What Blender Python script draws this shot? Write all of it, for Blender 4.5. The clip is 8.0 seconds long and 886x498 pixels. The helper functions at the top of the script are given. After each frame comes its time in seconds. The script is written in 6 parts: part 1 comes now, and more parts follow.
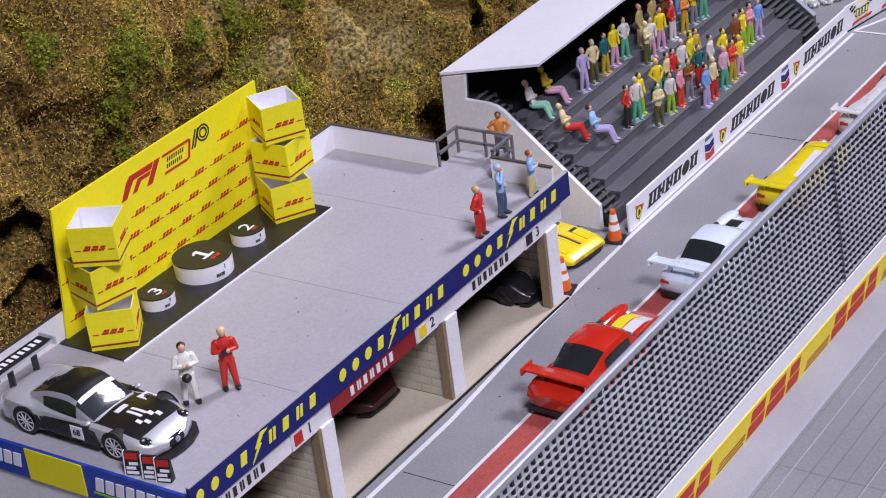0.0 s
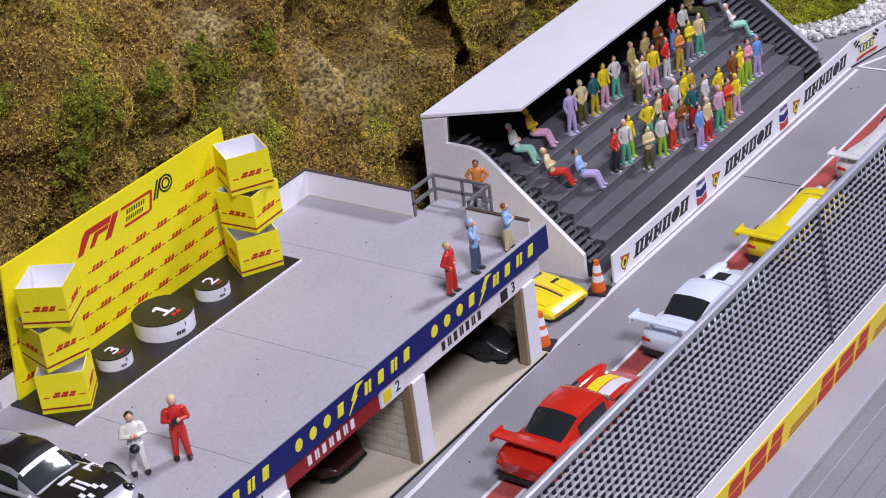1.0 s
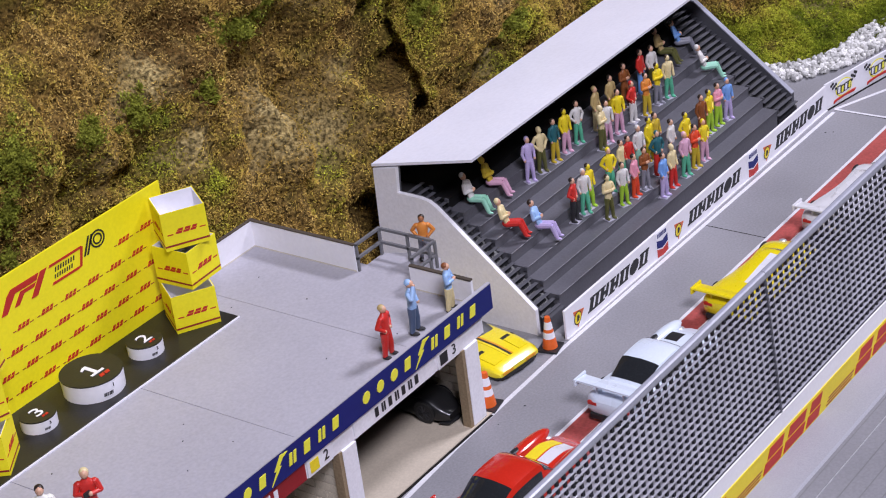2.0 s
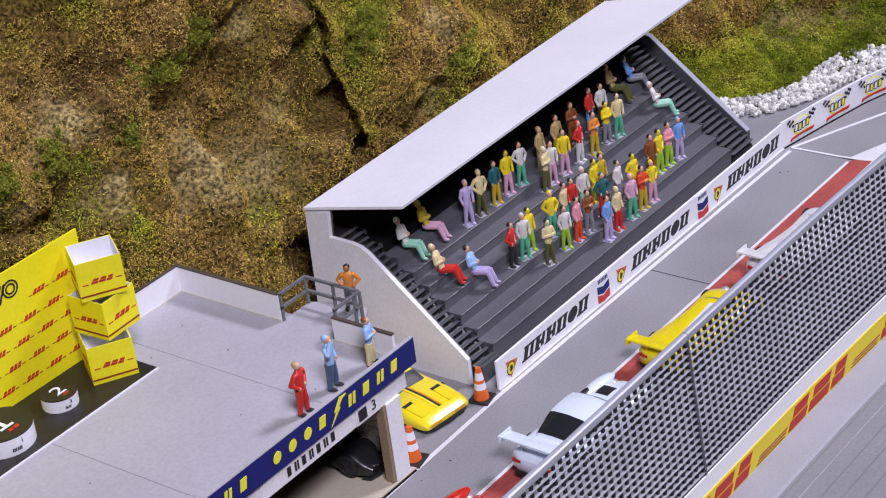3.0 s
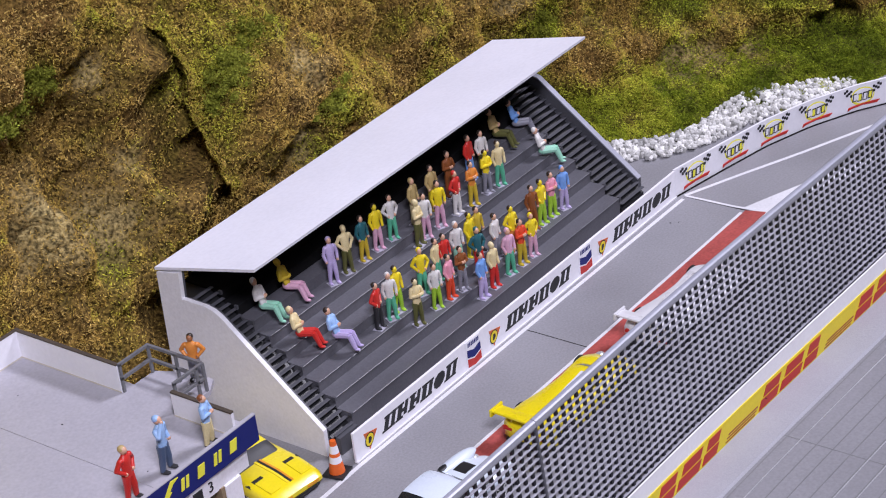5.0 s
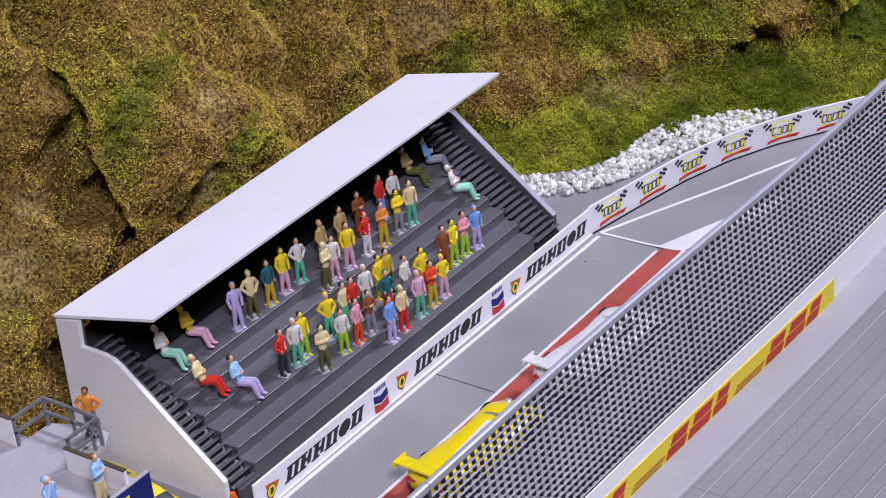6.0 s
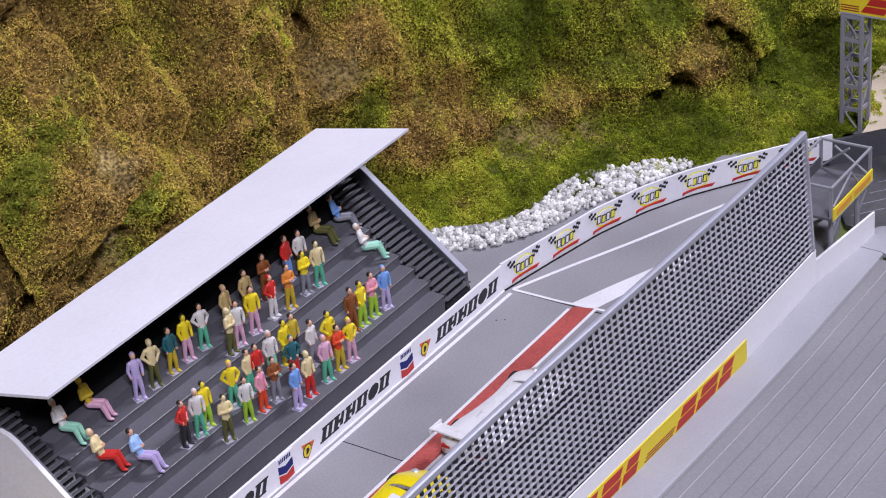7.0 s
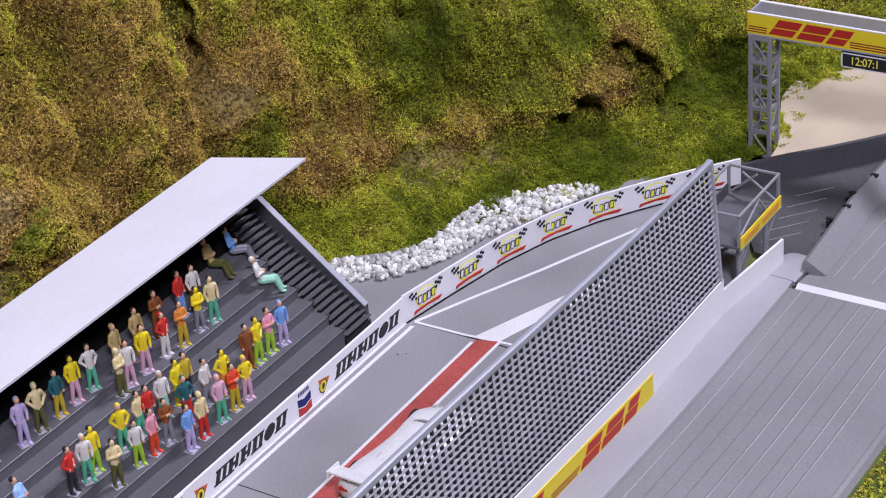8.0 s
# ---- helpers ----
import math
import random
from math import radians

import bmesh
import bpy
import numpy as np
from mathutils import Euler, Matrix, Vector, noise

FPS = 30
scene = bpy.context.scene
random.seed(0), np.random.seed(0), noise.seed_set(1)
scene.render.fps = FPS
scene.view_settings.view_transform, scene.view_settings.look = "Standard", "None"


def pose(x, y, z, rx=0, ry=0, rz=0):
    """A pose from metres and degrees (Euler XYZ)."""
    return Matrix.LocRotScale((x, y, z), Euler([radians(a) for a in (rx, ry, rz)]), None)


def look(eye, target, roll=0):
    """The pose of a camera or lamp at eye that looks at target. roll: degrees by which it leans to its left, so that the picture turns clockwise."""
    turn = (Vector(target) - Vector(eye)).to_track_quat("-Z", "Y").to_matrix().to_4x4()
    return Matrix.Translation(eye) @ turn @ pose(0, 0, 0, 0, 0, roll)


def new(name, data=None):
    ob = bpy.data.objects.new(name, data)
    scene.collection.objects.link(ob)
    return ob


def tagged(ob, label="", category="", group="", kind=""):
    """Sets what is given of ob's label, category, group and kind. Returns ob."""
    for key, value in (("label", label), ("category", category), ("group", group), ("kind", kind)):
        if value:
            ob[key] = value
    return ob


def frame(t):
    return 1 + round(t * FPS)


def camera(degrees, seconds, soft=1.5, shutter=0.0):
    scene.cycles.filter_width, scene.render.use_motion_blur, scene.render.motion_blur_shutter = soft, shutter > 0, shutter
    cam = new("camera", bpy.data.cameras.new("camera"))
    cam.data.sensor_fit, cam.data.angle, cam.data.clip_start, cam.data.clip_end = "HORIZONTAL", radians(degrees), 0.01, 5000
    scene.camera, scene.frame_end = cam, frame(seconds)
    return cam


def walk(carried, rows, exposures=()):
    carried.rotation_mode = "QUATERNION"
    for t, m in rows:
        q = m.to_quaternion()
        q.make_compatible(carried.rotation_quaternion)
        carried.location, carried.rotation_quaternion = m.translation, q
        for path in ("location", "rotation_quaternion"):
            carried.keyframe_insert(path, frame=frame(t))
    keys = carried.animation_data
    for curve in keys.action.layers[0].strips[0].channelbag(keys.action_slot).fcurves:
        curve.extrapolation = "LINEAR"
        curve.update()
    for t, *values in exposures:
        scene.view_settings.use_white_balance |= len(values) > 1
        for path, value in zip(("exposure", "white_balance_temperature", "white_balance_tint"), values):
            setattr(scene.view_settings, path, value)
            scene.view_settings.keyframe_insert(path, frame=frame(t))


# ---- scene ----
cam = camera(25.00, 8.0, soft=1.1)
PATH = [
    (0, (-0.7389, -0.4355, 0.4489), (-0.02663, 0.09296, -0.01315), -7.49),
    (0.5, (-0.7158, -0.4362, 0.4540), (-0.00858, 0.09832, -0.00881), -7.56),
    (1, (-0.6866, -0.4372, 0.4548), (0.01214, 0.10715, -0.00933), -7.69),
    (1.5, (-0.6593, -0.4437, 0.4586), (0.03177, 0.10936, -0.00669), -7.71),
    (3, (-0.5821, -0.4729, 0.4748), (0.09014, 0.09831, 0.00379), -7.64),
    (3.5, (-0.5589, -0.4788, 0.4733), (0.10928, 0.09536, 0.00022), -7.64),
    (4, (-0.5405, -0.4766, 0.4755), (0.12709, 0.09557, -0.00085), -7.46),
    (4.5, (-0.5227, -0.4781, 0.4754), (0.14739, 0.08929, -0.00318), -7.23),
    (6, (-0.4706, -0.4885, 0.4937), (0.21087, 0.05557, 0.00430), -6.35),
    (6.5, (-0.4553, -0.4915, 0.4985), (0.23215, 0.04194, 0.00569), -6.10),
    (7, (-0.4366, -0.4865, 0.5117), (0.25998, 0.03343, 0.01721), -5.76),
    (7.5, (-0.4200, -0.4832, 0.5141), (0.28586, 0.02252, 0.01813), -5.48),
    (8, (-0.4047, -0.4790, 0.5111), (0.31240, 0.00877, 0.01322), -4.94),
]
walk(cam, [(t, look(eye, target, roll)) for t, eye, target, roll in PATH])

# ---- light ----
world = bpy.data.worlds.new("world")
world.use_nodes = True
scene.world = world
world.node_tree.nodes["Background"].inputs[0].default_value = (0.86, 0.90, 1.0, 1)
world.node_tree.nodes["Background"].inputs[1].default_value = 0.01


def ceiling_panel(name, eye, target, sx, sy, watts, colour):
    lamp = bpy.data.lights.new(name, "AREA")
    lamp.shape, lamp.size, lamp.size_y, lamp.energy, lamp.color = "RECTANGLE", sx, sy, watts, colour
    ob = new(name, lamp)
    ob.matrix_world = look(eye, target)
    return ob


ceiling_panel("ceiling_lamp", (1.25, -0.50, 1.80), (0.05, 0.05, 0), 0.45, 0.35, 40.0, (0.905, 0.885, 1.06))
ceiling_panel("ceiling_lamp", (-0.90, -1.20, 1.70), (0.0, 0.05, 0), 0.5, 0.4, 44.5, (0.905, 0.885, 1.06))
scene.view_settings.exposure = 0.0

# ---- materials ----
MM = 0.001


def mat(name, col, rough=0.5, var=0.12, scale=120.0, fine=1500.0, bump=0.0, metal=0.0, coat=0.0, col2=None, island=False, spec=0.5, bscale=None):
    m = bpy.data.materials.new(name)
    m.use_nodes = True
    nt = m.node_tree
    N, K = nt.nodes, nt.links
    b = N["Principled BSDF"]
    b.inputs["Roughness"].default_value, b.inputs["Metallic"].default_value = rough, metal
    b.inputs["Coat Weight"].default_value = coat
    b.inputs["Coat Roughness"].default_value = 0.08
    b.inputs["Specular IOR Level"].default_value = spec
    tc = N.new("ShaderNodeTexCoord")
    n1, n2 = N.new("ShaderNodeTexNoise"), N.new("ShaderNodeTexNoise")
    n1.inputs["Scale"].default_value, n2.inputs["Scale"].default_value = scale, fine
    n1.inputs["Detail"].default_value, n2.inputs["Detail"].default_value = 5, 3
    K.new(tc.outputs["Object"], n1.inputs["Vector"])
    K.new(tc.outputs["Object"], n2.inputs["Vector"])
    add = N.new("ShaderNodeMath")
    add.operation = "ADD"
    K.new(n1.outputs[0], add.inputs[0])
    K.new(n2.outputs[0], add.inputs[1])
    ramp = N.new("ShaderNodeMapRange")
    ramp.inputs[1].default_value, ramp.inputs[2].default_value = 0.7, 1.3
    K.new(add.outputs[0], ramp.inputs[0])
    mix = N.new("ShaderNodeMix")
    mix.data_type = "RGBA"
    lo = col2 if col2 else tuple(c * (1 - var * 1.6) for c in col)
    mix.inputs[6].default_value = (*lo, 1)
    mix.inputs[7].default_value = (*[min(1, c * (1 + (0 if col2 else var * 0.4))) for c in col], 1)
    K.new(ramp.outputs[0], mix.inputs[0])
    out = mix.outputs[2]
    if island:
        g = N.new("ShaderNodeNewGeometry")
        hsv = N.new("ShaderNodeHueSaturation")
        mr = N.new("ShaderNodeMapRange")
        mr.inputs[3].default_value, mr.inputs[4].default_value = 0.55, 1.35
        K.new(g.outputs["Random Per Island"], mr.inputs[0])
        K.new(mr.outputs[0], hsv.inputs["Value"])
        K.new(out, hsv.inputs["Color"])
        out = hsv.outputs[0]
    K.new(out, b.inputs["Base Color"])
    rr = N.new("ShaderNodeMapRange")
    rr.inputs[3].default_value, rr.inputs[4].default_value = max(0.03, rough - 0.08), min(1, rough + 0.1)
    K.new(n1.outputs[0], rr.inputs[0])
    K.new(rr.outputs[0], b.inputs["Roughness"])
    if bump:
        bp = N.new("ShaderNodeBump")
        bp.inputs["Strength"].default_value, bp.inputs["Distance"].default_value = bump, 0.0004
        nb = n2
        if bscale:
            nb = N.new("ShaderNodeTexNoise")
            nb.inputs["Scale"].default_value = bscale
            nb.inputs["Detail"].default_value = 4
            K.new(tc.outputs["Object"], nb.inputs["Vector"])
        K.new(nb.outputs[0], bp.inputs["Height"])
        K.new(bp.outputs[0], b.inputs["Normal"])
    return m


def glass(name, col=(0.02, 0.022, 0.025), rough=0.06):
    m = mat(name, col, rough, 0.05)
    m.node_tree.nodes["Principled BSDF"].inputs["Coat Weight"].default_value = 1.0
    return m


GREY_LANE = mat("painted_lane", (0.268, 0.263, 0.282), 0.5, 0.15, 14, 900, 0.12)
GREY_ROOF = mat("painted_roof", (0.415, 0.402, 0.446), 0.5, 0.10, 11, 700, 0.06)
CREAM = mat("cream_floor", (0.52, 0.45, 0.355), 0.7, 0.1, 30, 900, 0.1)
WHITE = mat("white_paint", (0.84, 0.83, 0.88), 0.4, 0.04, 18, 500, 0.05)
BRIGHT_WHITE = mat("bright_white_paint", (0.90, 0.89, 0.92), 0.4, 0.04, 18, 500, 0.05)
ROOF_WHITE = mat("roof_white_paint", (0.82, 0.815, 0.885), 0.35, 0.05, 18, 500, 0.06)
WALL_WHITE = mat("wall_paint", (0.82, 0.805, 0.845), 0.6, 0.08, 25, 700, 0.08)
OFFWHITE = mat("aged_white", (0.62, 0.57, 0.49), 0.65, 0.1, 60, 900, 0.1)
BRICK = mat("white_brick", (0.60, 0.54, 0.43), 0.75, 0.14, 150, 1500, 0.25)
MORTAR = mat("mortar", (0.26, 0.22, 0.17), 0.9, 0.15, 200, 1500)
BLACK = mat("black_plastic", (0.015, 0.015, 0.017), 0.45, 0.1, 60, 900)
TIMBER = mat("timber_edge", (0.30, 0.22, 0.13), 0.7, 0.2, 60, 900, 0.1)
# Dark joints; the garage interior uses it too, its shade put into the colour.
DARK_EDGE_AND_SHADE = mat("dark_edge_and_shade", (0.012, 0.0105, 0.0095), 0.8, 0.2, 90, 900, spec=0.2)
COPING = mat("coping_brown", (0.085, 0.066, 0.05), 0.7, 0.2, 90, 900, spec=0.3)
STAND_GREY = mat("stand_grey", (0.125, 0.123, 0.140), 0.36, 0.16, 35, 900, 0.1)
# Shade under the stand's roof, put into the colour of its rear surfaces.
STAND_ROOF_SHADE = mat("stand_roof_shade", (0.008, 0.008, 0.009), 0.8, 0.15, 35, 900, spec=0.2)
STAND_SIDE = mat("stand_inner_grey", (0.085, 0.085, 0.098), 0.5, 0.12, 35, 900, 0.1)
RAIL_GREY = mat("rail_grey", (0.16, 0.16, 0.17), 0.5, 0.15, 90, 900)
# Fence mesh: shade put into the uprights' near-black, light into the level bars' grey.
MESH_SHADED = mat("mesh_shaded_grey", (0.014, 0.014, 0.019), 0.3, 0.15, 40, 900, spec=0.3)
POST_GREY = mat("fence_post_grey", (0.10, 0.10, 0.12), 0.45, 0.1, 40, 900)
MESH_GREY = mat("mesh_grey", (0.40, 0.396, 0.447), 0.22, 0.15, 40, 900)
CAP_GREY = mat("fence_cap_grey", (0.36, 0.365, 0.43), 0.35, 0.1, 40, 900)
TOWER_GREY = mat("tower_grey", (0.27, 0.27, 0.30), 0.5, 0.1, 60, 900)
TRACK = mat("track_plastic", (0.262, 0.258, 0.274), 0.19, 0.1, 16, 700, 0.06)
BORDER = mat("track_border", (0.33, 0.328, 0.36), 0.55, 0.1, 20, 1500, 0.4)
SLOT = mat("slot_metal", (0.44, 0.44, 0.46), 0.35, 0.15, 20, 700, 0, 0.2)
SLOT_DARK = mat("slot_dark", (0.16, 0.16, 0.165), 0.6, 0.1)
DARK_TRACK = mat("dark_track", (0.095, 0.094, 0.10), 0.3, 0.25, 22, 700, 0.05)
DARK_WALL = mat("dark_wall", (0.085, 0.085, 0.097), 0.4, 0.15, 30, 700)
NAVY = mat("navy_print", (0.010, 0.017, 0.15), 0.5, 0.06, 40, 800, spec=0.3)
BLUE = mat("blue_print", (0.016, 0.052, 0.40), 0.4, 0.05, 40, 800)
YELLOW = mat("yellow_card", (0.90, 0.79, 0.010), 0.55, 0.05, 30, 800)
YELLOW_PRINT = mat("yellow_print", (0.84, 0.66, 0.02), 0.45, 0.05, 30, 800)
LETTER_YELLOW = mat("letter_yellow", (0.86, 0.82, 0.06), 0.45, 0.04, 60, 800)
RED_PRINT = mat("red_print", (0.50, 0.02, 0.012), 0.45, 0.08, 60, 800)
MAROON = mat("maroon_print", (0.28, 0.012, 0.016), 0.45, 0.08, 60, 800)
BLACK_PRINT = mat("black_print", (0.012, 0.012, 0.014), 0.5, 0.05)
LIME_PRINT = mat("lime_print", (0.25, 0.5, 0.05), 0.5, 0.05)
KERB_RED = mat("kerb_red", (0.44, 0.085, 0.075), 0.45, 0.25, 18, 700, 0.1)
LINE_WHITE = mat("line_white", (0.70, 0.69, 0.72), 0.6, 0.1, 40, 900, 0.05)
MAT_BLACK = mat("podium_mat", (0.016, 0.015, 0.0145), 0.42, 0.3, 45, 900, 0.1)
ORANGE = mat("cone_orange", (0.80, 0.14, 0.02), 0.45, 0.08, 90, 900)
STONE = mat("white_stone", (0.68, 0.67, 0.65), 0.75, 0.08, 120, 1500, 0.3, island=True)
SAND = mat("sand", (0.55, 0.46, 0.34), 0.9, 0.12, 40, 2500, 0.5)
GRASS_BASE = mat("verge_turf", (0.10, 0.13, 0.02), 0.95, 0.3, 60, 1200, 0.8)
TYRE = mat("tyre", (0.018, 0.018, 0.018), 0.7, 0.1)
RIM = mat("rim", (0.66, 0.66, 0.68), 0.3, 0.1, 200, 900, 0, 0.3)
GLASS = glass("dark_glass")
CLEAR = glass("smoked_glass", (0.035, 0.04, 0.045), 0.05)
SILVER = mat("silver_paint", (0.56, 0.56, 0.59), 0.3, 0.08, 90, 1200, 0, 0.35, 0.8)
CAR_RED = mat("red_car_paint", (0.56, 0.024, 0.012), 0.18, 0.06, 90, 900, 0, 0, 0.8)
CAR_BLUE = mat("pale_blue_car_paint", (0.69, 0.76, 0.86), 0.28, 0.04, 90, 900, 0, 0, 0.6)
CAR_YELLOW = mat("yellow_car_paint", (0.82, 0.66, 0.01), 0.28, 0.05, 90, 900, 0, 0, 0.7)
CAR_WHITE = mat("white_car_paint", (0.72, 0.71, 0.74), 0.28, 0.04, 90, 900, 0, 0, 0.6)
CAR_DARKRED = mat("dark_red_car_paint", (0.045, 0.004, 0.004), 0.5, 0.05, 90, 900, 0, 0, 0.2)
CAR_BLACK = mat("black_car_paint", (0.009, 0.009, 0.010), 0.35, 0.05, 90, 900, 0, 0, 0.25)
CHROME = mat("lamp_lens", (0.7, 0.7, 0.72), 0.15, 0.05, 90, 900, 0, 0.5, 0.8)
LED = bpy.data.materials.new("led_yellow")
LED.use_nodes = True
LED.node_tree.nodes["Principled BSDF"].inputs["Base Color"].default_value = (0.7, 0.62, 0.08, 1)
LED.node_tree.nodes["Principled BSDF"].inputs["Emission Color"].default_value = (0.8, 0.7, 0.1, 1)
LED.node_tree.nodes["Principled BSDF"].inputs["Emission Strength"].default_value = 0.18


def hill_material(name, leaf):
    """Brown scrub to green turf by the cover that grows at each place; bare earth shows pale."""
    m = bpy.data.materials.new(name)
    m.use_nodes = True
    nt = m.node_tree
    N, K = nt.nodes, nt.links
    b = N["Principled BSDF"]
    b.inputs["Roughness"].default_value = 0.95
    b.inputs["Specular IOR Level"].default_value = 0.12
    cover = N.new("ShaderNodeAttribute")
    cover.attribute_name = "cover"
    tint = cover.outputs["Fac"]
    ramp = N.new("ShaderNodeValToRGB")
    e = ramp.color_ramp.elements
    if leaf:
        g = N.new("ShaderNodeNewGeometry")
        far, swap, stray, near = (N.new("ShaderNodeMath") for _ in range(4))
        far.operation, swap.operation, stray.operation = "MULTIPLY", "FRACT", "MULTIPLY_ADD"
        far.inputs[1].default_value = 17.0
        stray.inputs[1].default_value, stray.inputs[2].default_value = 0.11, -0.055
        K.new(g.outputs["Random Per Island"], far.inputs[0])
        K.new(far.outputs[0], swap.inputs[0])
        K.new(swap.outputs[0], stray.inputs[0])
        K.new(tint, near.inputs[0])
        K.new(stray.outputs[0], near.inputs[1])
        tint = near.outputs[0]
        e[0].position, e[0].color = 0.28, (0.22, 0.12, 0.035, 1)
        e[1].position, e[1].color = 0.84, (0.10, 0.135, 0.010, 1)
        shades = ((0.35, (0.70, 0.49, 0.150, 1)), (0.42, (0.46, 0.29, 0.062, 1)), (0.48, (0.62, 0.435, 0.105, 1)), (0.54, (0.54, 0.43, 0.066, 1)), (0.61, (0.58, 0.58, 0.062, 1)), (0.72, (0.265, 0.32, 0.023, 1)))
    else:
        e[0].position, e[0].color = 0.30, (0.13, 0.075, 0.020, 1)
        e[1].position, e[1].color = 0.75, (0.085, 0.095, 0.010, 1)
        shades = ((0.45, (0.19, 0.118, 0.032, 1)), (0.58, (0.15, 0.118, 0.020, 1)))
    for p, c in shades:
        x = e.new(p)
        x.color = c
    K.new(tint, ramp.inputs[0])
    hsv = N.new("ShaderNodeHueSaturation")
    mr = N.new("ShaderNodeMapRange")
    out = ramp.outputs[0]
    if leaf:
        mr.inputs[3].default_value, mr.inputs[4].default_value = 0.50, 1.30
        K.new(g.outputs["Random Per Island"], mr.inputs[0])
    else:
        tc = N.new("ShaderNodeTexCoord")
        fine, wide = N.new("ShaderNodeTexNoise"), N.new("ShaderNodeTexNoise")
        fine.inputs["Scale"].default_value, fine.inputs["Detail"].default_value = 520, 5
        wide.inputs["Scale"].default_value, wide.inputs["Detail"].default_value = 70, 4
        K.new(tc.outputs["Object"], fine.inputs["Vector"])
        K.new(tc.outputs["Object"], wide.inputs["Vector"])
        bare = N.new("ShaderNodeAttribute")
        bare.attribute_name = "bare"
        earth, mix = N.new("ShaderNodeMix"), N.new("ShaderNodeMix")
        earth.data_type = mix.data_type = "RGBA"
        earth.inputs[6].default_value = (0.31, 0.22, 0.075, 1)
        earth.inputs[7].default_value = (0.55, 0.435, 0.20, 1)
        K.new(wide.outputs[0], earth.inputs[0])
        K.new(bare.outputs["Fac"], mix.inputs[0])
        K.new(out, mix.inputs[6])
        K.new(earth.outputs[2], mix.inputs[7])
        out = mix.outputs[2]
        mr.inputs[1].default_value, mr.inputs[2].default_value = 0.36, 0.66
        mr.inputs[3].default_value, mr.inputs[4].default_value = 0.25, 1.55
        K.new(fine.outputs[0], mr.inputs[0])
        bp = N.new("ShaderNodeBump")
        bp.inputs["Strength"].default_value, bp.inputs["Distance"].default_value = 1.0, 0.003
        K.new(fine.outputs[0], bp.inputs["Height"])
        K.new(bp.outputs[0], b.inputs["Normal"])
    K.new(out, hsv.inputs["Color"])
    K.new(mr.outputs[0], hsv.inputs["Value"])
    K.new(hsv.outputs[0], b.inputs["Base Color"])
    return m


HILL = hill_material("hill_scrub", False)
SCRUB = hill_material("scrub_leaf", True)
BUSH_LEAF = mat("bush_leaf", (0.31, 0.33, 0.045), 0.9, 0.3, 90, 900, 0, island=True, col2=(0.17, 0.18, 0.018), spec=0.15)

PAINT = {}
for key, c in (("white", (0.62, 0.60, 0.58)), ("cream", (0.66, 0.55, 0.30)), ("tan", (0.45, 0.33, 0.14)), ("yellow", (0.75, 0.58, 0.02)), ("red", (0.54, 0.028, 0.022)),
               ("scarlet", (0.62, 0.06, 0.02)), ("orange", (0.62, 0.22, 0.04)), ("pink", (0.68, 0.28, 0.36)), ("rose", (0.62, 0.36, 0.48)), ("lavender", (0.46, 0.38, 0.62)),
               ("blue", (0.16, 0.32, 0.66)), ("skyblue", (0.30, 0.46, 0.72)), ("teal", (0.02, 0.11, 0.13)), ("green", (0.10, 0.42, 0.26)), ("mint", (0.30, 0.60, 0.45)), ("lime", (0.32, 0.52, 0.04)),
               ("olive", (0.10, 0.10, 0.03)), ("brown", (0.22, 0.07, 0.02)), ("black", (0.02, 0.02, 0.022)), ("grey", (0.22, 0.22, 0.26)), ("skin", (0.62, 0.36, 0.24)), ("darkskin", (0.30, 0.12, 0.05)),
               ("hair", (0.03, 0.02, 0.015)), ("ivory", (0.78, 0.75, 0.68)), ("denim", (0.07, 0.10, 0.17)), ("mustard", (0.50, 0.36, 0.03)), ("base", (0.40, 0.39, 0.46))):
    PAINT[key] = mat("figure_" + key, tuple(min(0.85, v * 1.15) for v in c), 0.4, 0.1, 300, 1800)


# ---- helpers of shape: all in millimetres ----
def part(name, bm, material, parent=None, label="", smooth=False, at=None, kind="", category="", group=""):
    """Links a bmesh as one mesh object under a thing or part; at: the parent's place, when the mesh is given in world millimetres."""
    o = Vector(at) if at else Vector((0, 0, 0))
    for v in bm.verts:
        v.co = (v.co - o) * MM
    bmesh.ops.recalc_face_normals(bm, faces=bm.faces[:])
    me = bpy.data.meshes.new(name)
    if smooth:
        for f in bm.faces:
            f.smooth = True
    bm.to_mesh(me)
    bm.free()
    if smooth:
        me.set_sharp_from_angle(angle=radians(38))
    for m in material if isinstance(material, (list, tuple)) else (material,):
        me.materials.append(m)
    ob = new(name, me)
    if parent:
        ob.parent = parent
    return tagged(ob, label, category, group, kind)


def thing(name, x, y, z, rz=0, label="", category="", group="", kind=""):
    ob = new(name)
    ob.empty_display_size = 0.01
    ob.matrix_basis = pose(x * MM, y * MM, z * MM, 0, 0, rz)
    return tagged(ob, label, category, group, kind)


def box(bm, x0, x1, y0, y1, z0, z1, bevel=0.0, mi=0):
    vs = [bm.verts.new((x, y, z)) for x in (x0, x1) for y in (y0, y1) for z in (z0, z1)]
    fs = []
    for q in ((0, 1, 3, 2), (4, 6, 7, 5), (0, 4, 5, 1), (2, 3, 7, 6), (0, 2, 6, 4), (1, 5, 7, 3)):
        f = bm.faces.new([vs[i] for i in q])
        f.material_index = mi
        fs.append(f)
    if bevel:
        bmesh.ops.bevel(bm, geom=list({e for f in fs for e in f.edges}), offset=bevel, segments=1, affect="EDGES", profile=0.5, clamp_overlap=True)
    return bm


